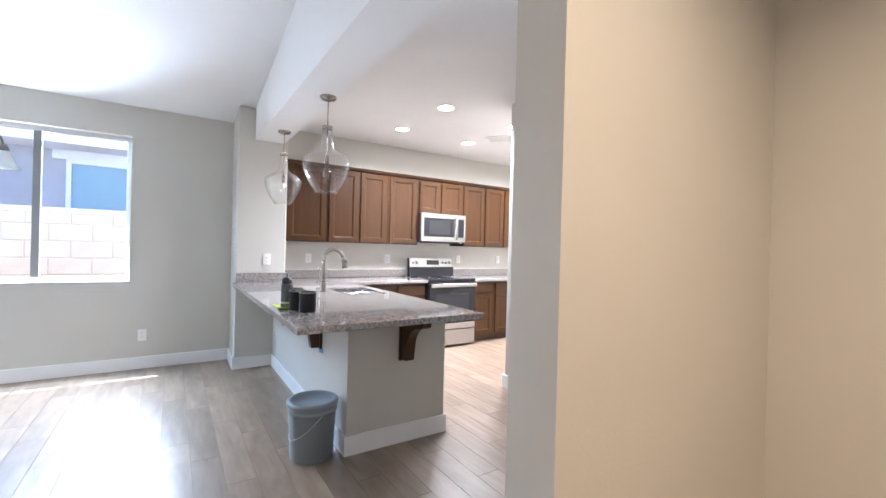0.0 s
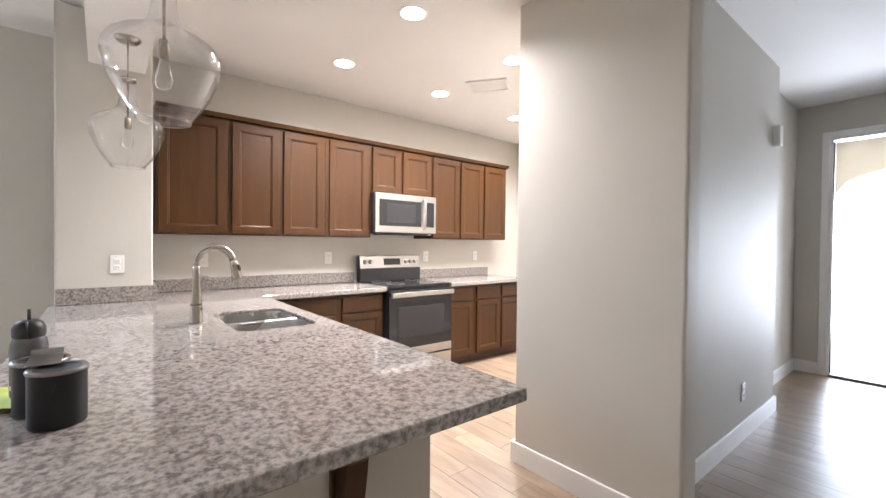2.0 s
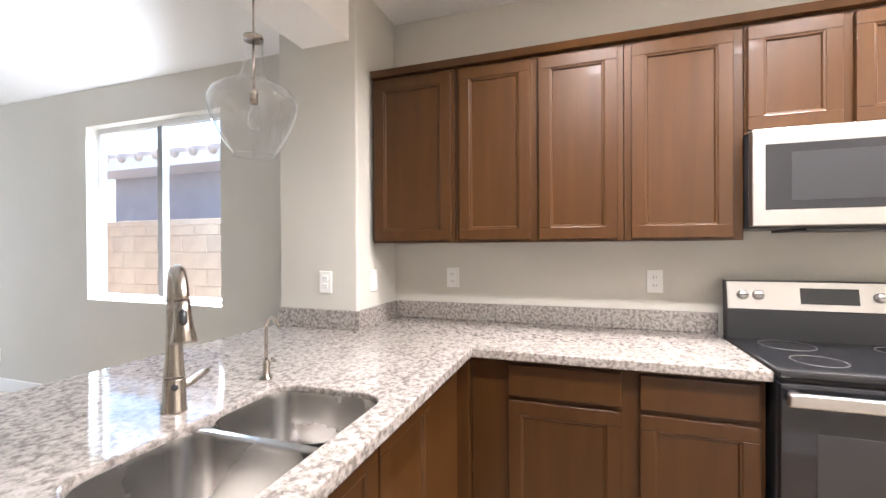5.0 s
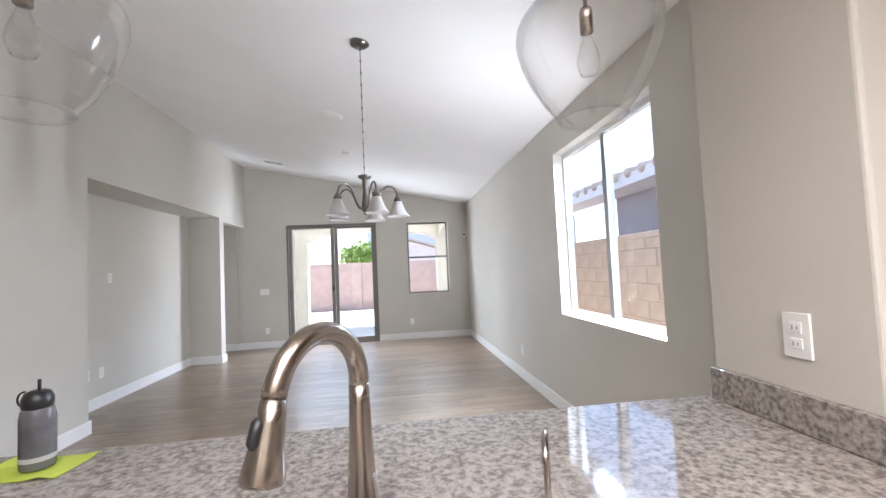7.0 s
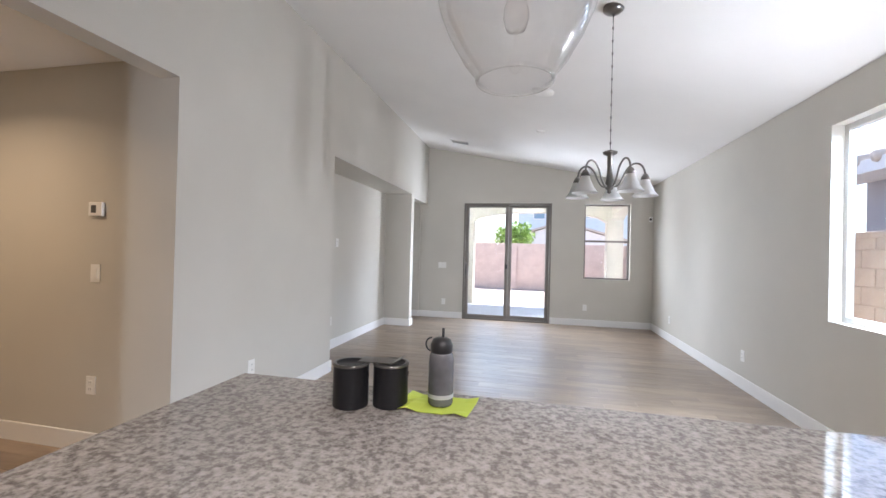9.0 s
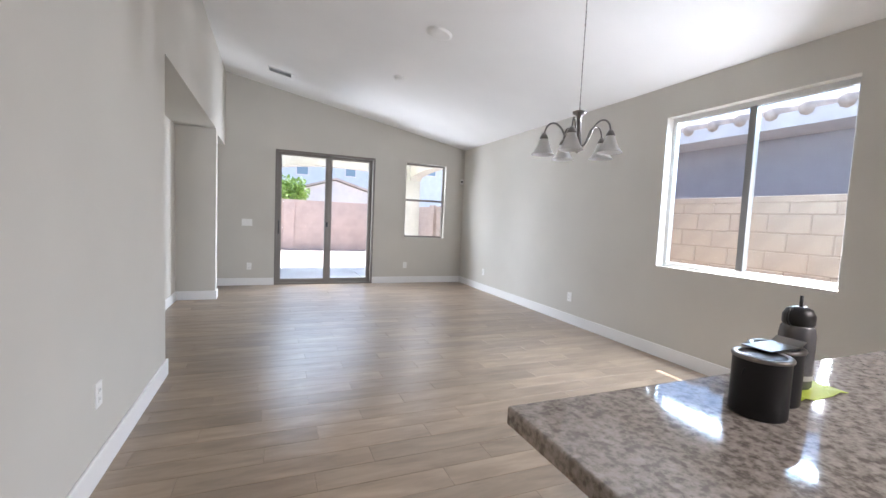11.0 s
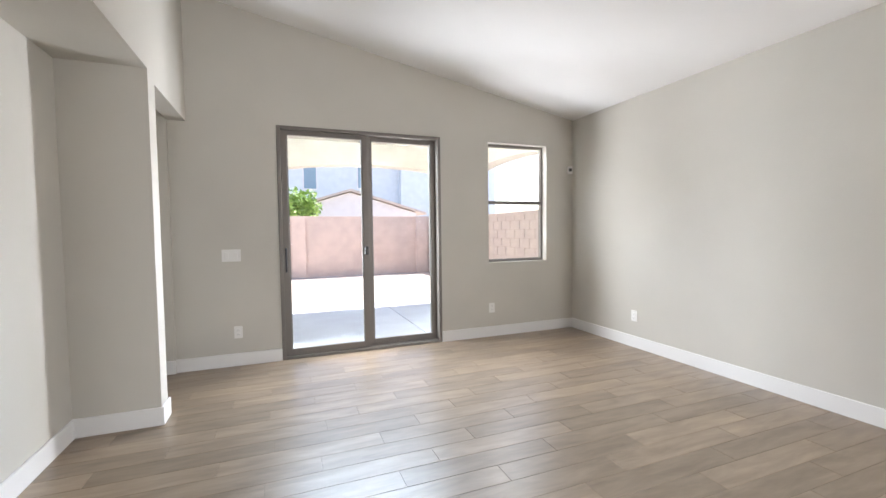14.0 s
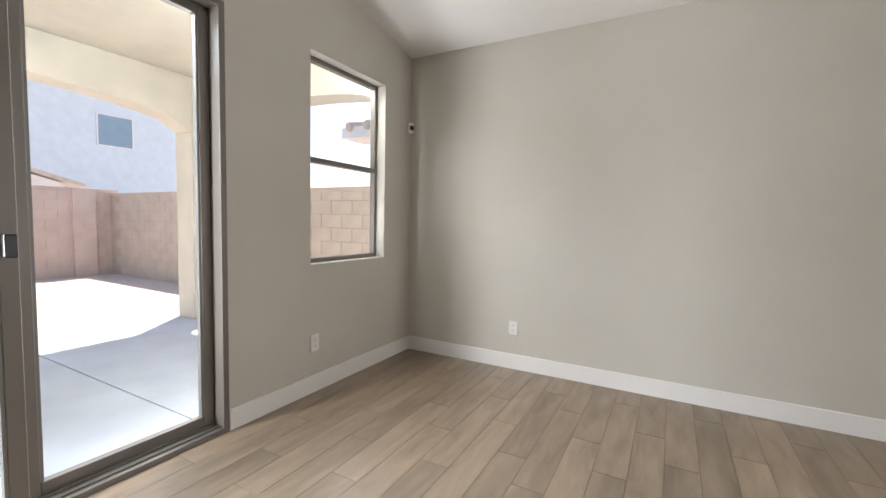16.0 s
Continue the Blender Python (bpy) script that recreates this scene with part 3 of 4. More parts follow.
def vent(name, at, sx, sy, tilt, turn=0, back=False):
    v = thing(name, "white metal ceiling air vent with louvres", "vent", group="ceiling vents")
    part("frame", boxes((-sx / 2, sx / 2, -sy / 2, -sy / 2 + 0.025, -0.012, 0.0), (-sx / 2, sx / 2, sy / 2 - 0.025, sy / 2, -0.012, 0.0),
         (-sx / 2, -sx / 2 + 0.025, -sy / 2 + 0.025, sy / 2 - 0.025, -0.012, 0.0), (sx / 2 - 0.025, sx / 2, -sy / 2 + 0.025, sy / 2 - 0.025, -0.012, 0.0), bevel=0.002), PLATE, v)
    # dark sheet in place of the shade in the open duct
    part("duct_shade", boxes((-sx / 2 + 0.02, sx / 2 - 0.02, -sy / 2 + 0.02, sy / 2 - 0.02, -0.004, -0.001)), SLOT, v)
    n = int((sy - 0.05) / 0.03)
    for i in range(n):
        y = -sy / 2 + 0.04 + i * 0.03
        w = 0.014 if sy > 0.22 else 0.010
        p, q = (y + w, y) if back else (y, y + w)
        part("slat", prism([(p, -0.004), (p + 0.0018, -0.004), (q + 0.0018, -0.013), (q, -0.013)], 0, -sx / 2 + 0.02, sx / 2 - 0.02), PLATE, v)
    v.matrix_world = pose(*at, 0, tilt, turn)
    return v


TILT = math.degrees(math.atan(SLOPE))
vent("ceiling_vent", (1.46, 5.80, vault(1.46)), 0.36, 0.20, TILT, 0, True)
vent("ceiling_vent", (3.745, -3.365, KC), 0.36, 0.26, 0, 35, True)


def disc(name, label, category, at, r, h, tilt=0):
    t = thing(name, label, category)
    part("cover", lathe([(r * 0.97, 0.001), (r, -h * 0.5), (r * 0.88, -h), (r * 0.3, -h - 0.002), (0, -h - 0.002)], 32), PLATE, t)
    part("rim", lathe([(r, 0.001), (r + 0.012, -0.002), (r + 0.012, -0.006), (r, -0.008)], 32, cap=False), PLATE, t)
    t.matrix_world = pose(*at, 0, tilt, 0)
    return t


disc("ceiling_box_cover", "round white blank cover on the sloping ceiling", "ceiling cover", (2.885, 2.862, vault(2.885)), 0.115, 0.016, TILT)
disc("smoke_detector", "round white smoke detector on the ceiling", "smoke detector", (2.89, 4.31, vault(2.89)), 0.06, 0.03, TILT)
disc("smoke_detector", "round white smoke detector in the entry hall", "smoke detector", (1.357, -5.79, 2.80), 0.08, 0.035)

# ---- recessed lamps ----
def downlight(x, y, z, watts, color):
    t = thing("recessed_downlight", "lit recessed ceiling downlight with white trim", "downlight", (x, y, z), group="downlights")
    part("trim_ring", lathe([(0.07, 0.02), (0.072, -0.004), (0.092, -0.006), (0.095, 0.0)], 32, cap=False), PLATE, t)
    part("lit_lens", lathe([(0.0, -0.0015), (0.072, -0.0015)], 32, cap=False), LIGHTON, t)
    d = bpy.data.lights.new("downlight_lamp", "AREA")
    d.shape, d.size, d.energy, d.color = "DISK", 0.14, watts, color
    d.spread = radians(146)
    ob = new("downlight_lamp", d)
    ob.location = (x, y, z - 0.012)


for x, y in ((3.22, -2.17), (4.17, -2.17), (4.19, -3.17), (3.26, -3.15), (4.24, -4.30), (3.28, -4.30)):
    downlight(x, y, KC, KITCHEN_W, (1.0, 0.97, 0.94))
for x, y in ((-0.6, -0.5), (-1.8, 0.9)):
    downlight(x, y, 2.55, HALL_W, (1.0, 0.73, 0.44))

# ---- kitchen ----
def leaf_door(name, w, h, parent, at, turn, t=0.02):
    """A cabinet door with a frame, an inner bead and a flat recessed panel; its face looks along -y before the turn."""
    m = pose(*at, 0, 0, turn)
    fr = 0.055
    d = part(name, boxes((fr, w - fr, -t + 0.011, -0.003, fr, h - fr)), CAB, parent)
    for k, b in (("rail", (0, w, -t, 0, 0, fr)), ("rail", (0, w, -t, 0, h - fr, h)), ("stile", (0, fr, -t, 0, fr, h - fr)), ("stile", (w - fr, w, -t, 0, fr, h - fr))):
        part(k, boxes(b, bevel=0.0015, seg=1), CAB, d)
    q = 0.013
    bm = bmesh.new()
    ring = [[bm.verts.new(p) for p in ((c, -t + y, c), (w - c, -t + y, c), (w - c, -t + y, h - c), (c, -t + y, h - c))] for c, y in ((fr, 0.002), (fr + 0.004, 0.0035), (fr + 0.009, 0.004), (fr + q, 0.0105))]
    for u, v in zip(ring, ring[1:]):
        for k in range(4):
            bm.faces.new((u[k], u[(k + 1) % 4], v[(k + 1) % 4], v[k]))
    part("bead", bm, CAB, d)
    d.matrix_local = m
    return d


def upper(y0, y1, z0, z1, doors):
    """A wall cabinet between y0 and y1 (y0 the larger), doors as pairs of y."""
    c = thing("wall_cabinet", "brown-stained wooden wall cabinet with framed doors", "kitchen cabinet", (XR, y0, z0), group="wall cabinets")
    part("body", boxes((4.690 - XR, -0.002, y1 - y0 + 0.001, -0.001, 0, z1 - z0), bevel=0.002), CAB, c)
    for a, b in doors:
        leaf_door("door", a - b, z1 - z0 - 0.03, c, (4.689 - XR, a - y0, 0.012), -90)
    return c


U0, U1 = 1.372, 2.275
upper(-0.965, -1.443, U0, U1, [(-0.984, -1.421)])
upper(-1.443, -2.247, U0, U1, [(-1.467, -1.828), (-1.868, -2.220)])
upper(-2.247, -2.712, U0, U1, [(-2.278, -2.670)])
upper(-2.712, -3.460, 1.815, U1, [(-2.722, -3.038), (-3.078, -3.440)])
upper(-3.460, -3.864, U0, U1, [(-3.470, -3.850)])
upper(-3.864, -4.655, U0, U1, [(-3.880, -4.232), (-4.262, -4.632)])
cr = tagged(part("cornice", prism([(4.692, 0), (4.668, 0.004), (4.652, 0.034), (XR - 0.002, 0.034), (XR - 0.002, 0)], 1, -4.675, -0.965), CAB), "brown wooden cornice strip along the wall cabinets", "cornice")
cr.location = (0, 0, U1 + 0.001)


def base_unit(y0, y1, fronts):
    """A base cabinet on the east wall: fronts as pairs of y, each a drawer over a door."""
    c = thing("base_cabinet", "brown-stained wooden base cabinet with drawers over doors", "kitchen cabinet", (XR, y0, 0), group="base cabinets")
    part("body", boxes((4.41 - XR, -0.002, y1 - y0 + 0.001, -0.001, 0.10, 0.873)), CAB, c)
    part("toe_kick", boxes((4.48 - XR, -0.01, y1 - y0 + 0.002, -0.002, 0.0, 0.10)), CABDARK, c)
    for a, b in fronts:
        leaf_door("door", a - b, 0.575, c, (4.409 - XR, a - y0, 0.118), -90)
        part("drawer_front", boxes((4.389 - XR, 4.409 - XR, b - y0, a - y0, 0.715, 0.848), bevel=0.004), CAB, c)


base_unit(-1.60, -2.693, [(-1.765, -2.212), (-2.278, -2.672)])
base_unit(-3.467, -3.852, [(-3.485, -3.822)])
base_unit(-3.852, -4.655, [(-3.884, -4.255), (-4.285, -4.64)])

# peninsula
CE = -1.615
pn = thing("peninsula", "grey painted drywall peninsula with cabinets on its kitchen side", "kitchen peninsula", (2.22, -0.83, 0))
part("painted_wall", boxes((0, 2.33, -0.15, 0, 0, 0.873), (0, 0.12, -0.735, -0.15, 0, 0.873)), WALL, pn)
part("cabinet_body", boxes((0.12, 2.14, -0.715, -0.15, 0.10, 0.685), (0.12, 0.84, -0.715, -0.15, 0.685, 0.873), (1.62, 2.14, -0.715, -0.15, 0.685, 0.873), (0.84, 1.62, -0.715, -0.70, 0.685, 0.873), (2.14, 2.188, -0.768, -0.15, 0.10, 0.873)), CAB, pn)
part("toe_kick", boxes((0.12, 2.14, -0.65, -0.15, 0.0, 0.10)), CABDARK, pn)
for a, b in ((0.14, 0.55), (0.56, 0.97), (0.99, 1.37), (1.38, 1.76)):
    leaf_door("door", b - a, 0.73, pn, (a, -0.715, 0.118), 0)


SX0, SX1, SY0, SY1 = 3.09, 3.72, -1.525, -1.15


def on_top(x, y):
    if SX0 < x < SX1 and SY0 < y < SY1:
        return False
    return (x < 4.548 and CE < y < -0.416) or (x > 4.35 and -2.695 < y < -0.946)


Q = 0.075
top = slab([1.832, SX0, SX0 + Q, SX1 - Q, SX1, 4.345, 4.548, XR - 0.002], [-2.695, CE, SY0, SY0 + Q, SY1 - Q, SY1, -0.946, -0.416], on_top, 0.874, 0.914, 0.006,
           rounds=((1, 2, 1, 1), (4, 2, -1, 1), (4, 5, -1, -1), (1, 5, 1, -1)))
tagged(part("countertop", top, GRANITE),
       "speckled grey granite countertop across the peninsula and corner", "countertop")
tagged(part("countertop", slab([4.345, XR - 0.002], [-4.665, -3.465], lambda x, y: True, 0.874, 0.914, 0.006), GRANITE),
       "speckled grey granite countertop beside the range", "countertop")
for nm, b in (("east", (XR - 0.022, XR - 0.002, -2.70, -0.968, 0.915, 1.016)), ("end", (XR - 0.022, XR - 0.002, -4.66, -3.47, 0.915, 1.016)),
              ("pillar", (4.528, 4.548, -0.966, -0.45, 0.915, 1.016)), ("corner", (4.548, XR - 0.022, -0.966, -0.946, 0.915, 1.016))):
    tagged(part("backsplash", boxes(b, bevel=0.003), GRANITE), "speckled granite upstand along the counter wall", "backsplash", group="backsplashes")

# sink of two bowls
sk = thing("sink", "stainless steel double-bowl undermount sink in granite", "sink", ((SX0 + SX1) / 2, (SY0 + SY1) / 2, 0.897))


def bowl(x0, x1, y0, y1, depth):
    bm = bmesh.new()
    rings = []
    for inset, z, r in ((0.0, 0.0, 0.078), (0.004, -0.02, 0.076), (0.012, -depth + 0.03, 0.07), (0.035, -depth, 0.05)):
        ring = []
        a0, a1, b0, b1 = x0 + inset, x1 - inset, y0 + inset, y1 - inset
        for cx, cy, st in ((a1 - r, b1 - r, 0), (a0 + r, b1 - r, 90), (a0 + r, b0 + r, 180), (a1 - r, b0 + r, 270)):
            for k in range(7):
                an = radians(st + k * 15)
                ring.append(bm.verts.new((cx + r * math.cos(an), cy + r * math.sin(an), z)))
        rings.append(ring)
    n = len(rings[0])
    for p, q in zip(rings, rings[1:]):
        for i in range(n):
            bm.faces.new((p[i], p[(i + 1) % n], q[(i + 1) % n], q[i]))
    bm.faces.new(rings[-1])
    bmesh.ops.recalc_face_normals(bm, faces=bm.faces[:])
    for f in bm.faces:
        f.smooth = True
    return bm


hx, hy = (SX1 - SX0) / 2 - 0.003, (SY1 - SY0) / 2 - 0.003
for a, b in ((-hx, -0.012), (0.012, hx)):
    bw = part("bowl", bowl(a, b, -hy, hy, 0.175), SINKST, sk)
    part("drain", lathe([(0.0, 0.004), (0.03, 0.004), (0.042, 0.001)], 20, (a + b) / 2, 0.02, -0.175, cap=False), NICKEL, bw)
part("divider", boxes((-0.015, 0.015, -hy + 0.001, hy - 0.001, -0.07, 0.002), bevel=0.008, seg=3), SINKST, sk)

# kitchen tap
fc = thing("kitchen_tap", "brushed nickel pull-down kitchen tap with high arch", "tap", (3.44, -1.035, 0.914))
part("base", lathe([(0.031, 0.0), (0.031, 0.004), (0.0285, 0.008), (0.0265, 0.086), (0.0255, 0.089)], 32), NICKEL, fc)
part("collar_gap", lathe([(0.0245, 0.088), (0.0245, 0.092)], 32, cap=False), BLACK, fc)
part("sensor_window", lathe([(0.0, 0.0), (0.0085, 0.0), (0.0085, 0.002), (0.0, 0.002)], 20), BLACK, fc).matrix_local = pose(-0.0165, -0.0215, 0.070, 90, 0, -37)
part("sticker", lathe([(0.0272, 0.022), (0.0270, 0.058)], 32, cap=False), material("pale_blue_film", (0.45, 0.58, 0.68), 0.3, vary=0.1, scale=60), fc, "pale blue protective film on the tap base")
part("riser", lathe([(0.0255, 0.091), (0.0250, 0.098), (0.0215, 0.15), (0.0185, 0.21), (0.0168, 0.26), (0.0165, 0.285)], 32), NICKEL, fc)
dx, dy = -0.094, -0.147
arch = [(0, 0, 0.275), (0, 0, 0.295)]
for k in range(1, 25):
    an = math.pi * k / 24 * 0.93
    q = (1 - math.cos(an)) / 2
    arch.append((dx * q, dy * q, 0.293 + 0.087 * math.sin(an)))
part("spout", tube(arch, 0.0162, 20), NICKEL, fc)
e = Vector(arch[-1])
dirn = Vector((-0.12, -0.19, -1.0)).normalized()
hd = part("spray_head", tube([e, e + dirn * 0.002, e + dirn * 0.003, e + dirn * 0.03, e + dirn * 0.06, e + dirn * 0.095, e + dirn * 0.099], [0.0150, 0.0150, 0.0172, 0.0185, 0.0215, 0.0275, 0.0255], 28), NICKEL, fc)
bf = e + Vector((-0.011, -0.0145, 0)) + dirn * 0.018
part("button", tube([bf, bf + dirn * 0.006, bf + dirn * 0.030 + Vector((-0.0015, -0.002, 0)), bf + dirn * 0.036 + Vector((-0.0015, -0.002, 0))], [0.004, 0.0085, 0.0085, 0.004], 14), BLACK, hd)
part("lever", tube([(0.02, 0.0, 0.060), (0.045, 0.0, 0.064), (0.085, 0.004, 0.074), (0.108, 0.006, 0.080), (0.112, 0.006, 0.081)], [0.0125, 0.0125, 0.0105, 0.0095, 0.007], 16), NICKEL, fc)
wt = thing("filter_tap", "slim nickel drinking-water tap beside the sink", "tap", (3.735, -1.075, 0.914))
part("base", lathe([(0.02, 0), (0.02, 0.005), (0.0125, 0.010), (0.0115, 0.055), (0.009, 0.062), (0.0065, 0.066)], 24), NICKEL, wt)
gx, gy = -0.34, -0.94
gp = [(0, 0, 0.055), (0, 0, 0.12), (0, 0, 0.165)] + [(gx * 0.042 * (1 - math.cos(a)), gy * 0.042 * (1 - math.cos(a)), 0.165 + 0.042 * math.sin(a)) for a in [0.25 * k for k in range(1, 12)]]
part("spout", tube(gp, 0.0055, 12), NICKEL, wt)
part("lever", tube([(0.008, 0, 0.040), (0.022, 0.004, 0.052), (0.032, 0.006, 0.062), (0.042, 0.007, 0.055), (0.047, 0.008, 0.048)], [0.0045, 0.0035, 0.004, 0.0035, 0.006], 10), NICKEL, wt)

# corbels under the overhang
def corbel(at, turn):
    c = thing("corbel", "dark-stained carved wooden corbel under the granite", "corbel", group="corbels")
    pts = [(0, 0), (0.29, 0), (0.295, -0.02), (0.285, -0.045), (0.26, -0.055)]
    for k in range(0, 7):
        an = radians(90 + k * 15)
        pts.append((0.24 + 0.15 * math.cos(an), -0.215 + 0.155 * math.sin(an)))
    pts += [(0.075, -0.30), (0, -0.30)]
    part("bracket", prism(pts, 1, -0.032, 0.032), CAB, c)
    part("back_plate", boxes((-0.001, 0.018, -0.045, 0.045, -0.31, 0)), CAB, c)
    c.matrix_world = pose(*at, 0, 0, turn)


corbel((2.219, -1.235, 0.873), 180)
corbel((2.80, -0.829, 0.873), 90)
corbel((3.75, -0.829, 0.873), 90)

tape = thing("masking_tape", "small piece of blue masking tape on the peninsula wall", "tape", (2.775, -0.8275, 0.535))
part("strip", prism([(-0.05, 0.0), (0.045, -0.012), (0.055, 0.03), (0.0, 0.036), (-0.045, 0.028)], 1, -0.002, 0.001), material("blue_tape", (0.10, 0.26, 0.50), 0.6, vary=0.1, scale=30), tape)

# range
rg = thing("range", "stainless steel electric range with black glass top", "range", (4.36, -3.08, 0))
w2 = 0.374
part("body", boxes((0.0, 0.60, -w2, w2, 0.02, 0.895), bevel=0.003), BLACK, rg)
part("cooktop", boxes((-0.03, 0.585, -w2 - 0.003, w2 + 0.003, 0.896, 0.922), bevel=0.006), BLACKGL, rg)
for x, y, r in ((0.15, -0.19, 0.10), (0.15, 0.19, 0.085), (0.41, -0.19, 0.08), (0.41, 0.19, 0.10)):
    part("burner_ring", lathe([(r, 0.0), (r, 0.0006), (r - 0.004, 0.0006), (r - 0.004, 0.0)], 32, x, y, 0.9222, cap=False), STEEL, rg)
od = part("oven_door", boxes((-0.035, -0.002, -w2, w2, 0.30, 0.88), bevel=0.004), BLACKGL, rg, "black glass oven door")
part("door_window", boxes((-0.037, -0.034, -w2 + 0.10, w2 - 0.10, 0.43, 0.72), bevel=0.001), BLACK, od)
part("lower_trim", boxes((-0.040, -0.003, -w2, w2, 0.245, 0.325), bevel=0.004), STEEL, od, "stainless steel lower door rail")
part("handle", boxes((-0.085, -0.062, -w2 + 0.005, w2 - 0.005, 0.815, 0.862), bevel=0.008, seg=3), STEEL, od, "stainless bar handle")
part("handle_mount", boxes((-0.065, -0.03, -w2 + 0.02, -w2 + 0.05, 0.822, 0.855), (-0.065, -0.03, w2 - 0.05, w2 - 0.02, 0.822, 0.855), bevel=0.004), STEEL, od)
part("warming_drawer", boxes((-0.038, -0.002, -w2, w2, 0.03, 0.232), bevel=0.006), STEEL, rg, "stainless steel bottom drawer")
bg = part("backguard", prism([(0.52, 0.90), (0.585, 0.90), (0.597, 1.185), (0.555, 1.185), (0.535, 1.06), (0.52, 1.05)], 1, -w2, w2), BLACK, rg)
cp = part("control_panel", prism([(0.529, 1.05), (0.536, 1.05), (0.556, 1.180), (0.549, 1.180)], 1, -w2 + 0.004, w2 - 0.004), STEEL, bg, "stainless control panel")
part("display", prism([(0.5335, 1.085), (0.538, 1.085), (0.549, 1.155), (0.5445, 1.155)], 1, -0.12, 0.09), BLACKGL, bg)
for y in (-0.31, -0.25, -0.19, 0.25, 0.31):
    k = part("knob", lathe([(0.022, 0.0), (0.021, 0.018), (0.018, 0.022), (0.0, 0.022)], 20), STEEL, bg)
    k.matrix_local = pose(0.541, y, 1.12, 0, -81, 0)
    part("knob_mark", boxes((-0.002, 0.002, -0.018, 0.018, 0.022, 0.024)), BLACK, k)

# microwave
mw = thing("microwave", "stainless over-range microwave with dark window", "microwave", (4.62, -3.09, 1.405))
part("body", boxes((0.03, 0.398, -w2, w2, 0.012, 0.408), bevel=0.003), BLACK, mw)
md = part("door", boxes((-0.012, 0.028, -w2 + 0.002, w2, 0.02, 0.408), bevel=0.004), STEEL, mw, "stainless framed door")
part("window", boxes((-0.0145, -0.011, -w2 + 0.20, w2 - 0.045, 0.085, 0.345), bevel=0.001), BLACKGL, md)
part("inner_screen", boxes((-0.0155, -0.0135, -w2 + 0.27, w2 - 0.13, 0.12, 0.31)), BLACK, md)
part("control_strip", boxes((-0.0145, -0.011, -w2 + 0.03, -w2 + 0.135, 0.085, 0.345), bevel=0.001), BLACKGL, md)
part("handle", tube([(-0.012, -w2 + 0.165, 0.06), (-0.04, -w2 + 0.165, 0.075), (-0.045, -w2 + 0.165, 0.215), (-0.04, -w2 + 0.165, 0.355), (-0.012, -w2 + 0.165, 0.37)], 0.010, 12), STEEL, md, "stainless curved handle")
part("vent_grille", boxes((0.03, 0.36, -0.30, 0.18, 0.0, 0.011), bevel=0.002), BLACK, mw)
part("lamp_cover", boxes((0.06, 0.14, -0.36, -0.31, 0.0, 0.011)), PLATE, mw)

# pendants under the beam
def pendant(x, y):
    p = thing("pendant_lamp", "clear glass bell pendant lamp on the beam", "pendant lamp", (x, y, 2.445), group="pendant lamps")
    part("canopy", lathe([(0.0, 0.0), (0.062, 0.0), (0.062, -0.008), (0.05, -0.022), (0.012, -0.030), (0.0, -0.030)], 28), NICKEL, p)
    part("cord", tube([(0, 0, -0.028), (0, 0, -0.242)], 0.004, 8), NICKEL, p)
    part("cap", lathe([(0.012, -0.215), (0.038, -0.222), (0.039, -0.240), (0.0, -0.240)], 24), NICKEL, p)
    prof = [(0.037, -0.228), (0.036, -0.270), (0.038, -0.324), (0.044, -0.364), (0.056, -0.392), (0.088, -0.416), (0.128, -0.436), (0.158, -0.459), (0.172, -0.486), (0.174, -0.514), (0.163, -0.564), (0.141, -0.616), (0.111, -0.669), (0.080, -0.708)]
    g = part("glass_shade", lathe(prof, 40, cap=False), CLEAR, p, "clear blown glass shade")
    g.visible_shadow = False
    part("rim", lathe([(0.080, -0.708), (0.084, -0.713), (0.080, -0.718), (0.076, -0.713), (0.080, -0.708)], 40, cap=False), CLEAR, p)
    part("rod", tube([(0, 0, -0.240), (0, 0, -0.450)], 0.005, 8), NICKEL, p)
    part("socket", lathe([(0.0, -0.440), (0.014, -0.440), (0.016, -0.450), (0.016, -0.500), (0.0, -0.500)], 20), NICKEL, p)
    b = part("bulb", lathe([(0.010, -0.500), (0.014, -0.520), (0.026, -0.560), (0.028, -0.580), (0.020, -0.605), (0.0, -0.610)], 20), CLEAR, p)
    b.visible_shadow = False


pendant(2.787, -0.838)
pendant(4.0, -0.785)

# chandelier
cd = thing("chandelier", "dark nickel five-arm chandelier with frosted glass shades", "chandelier", (3.32, 1.235, vault(3.32)))
H = vault(3.32)
part("canopy", lathe([(0.0, 0.02), (0.065, 0.02), (0.068, -0.015), (0.05, -0.03), (0.01, -0.04), (0, -0.04)], 28), CHANDM, cd)
part("stem", tube([(0, 0, -0.03), (0, 0, 2.066 - H)], 0.0026, 8), CHANDM, cd)
for k in range(22):
    lz = -0.05 - k * 0.043
    ln = part("chain_link", lathe([(0.0042, -0.0012), (0.0060, 0), (0.0042, 0.0012)], 10), CHANDM, cd)
    ln.matrix_local = pose(0, 0, lz, 90, 0, 90 * (k % 2)) @ Matrix.Diagonal((1, 2.2, 1, 1))
part("hub", lathe([(0.0, 2.075 - H), (0.012, 2.075 - H), (0.048, 2.062 - H), (0.044, 2.048 - H), (0.018, 2.035 - H), (0.016, 1.950 - H), (0.022, 1.888 - H), (0.03, 1.835 - H), (0.024, 1.812 - H), (0.012, 1.804 - H), (0.014, 1.790 - H), (0.0, 1.781 - H)], 24), CHANDM, cd)
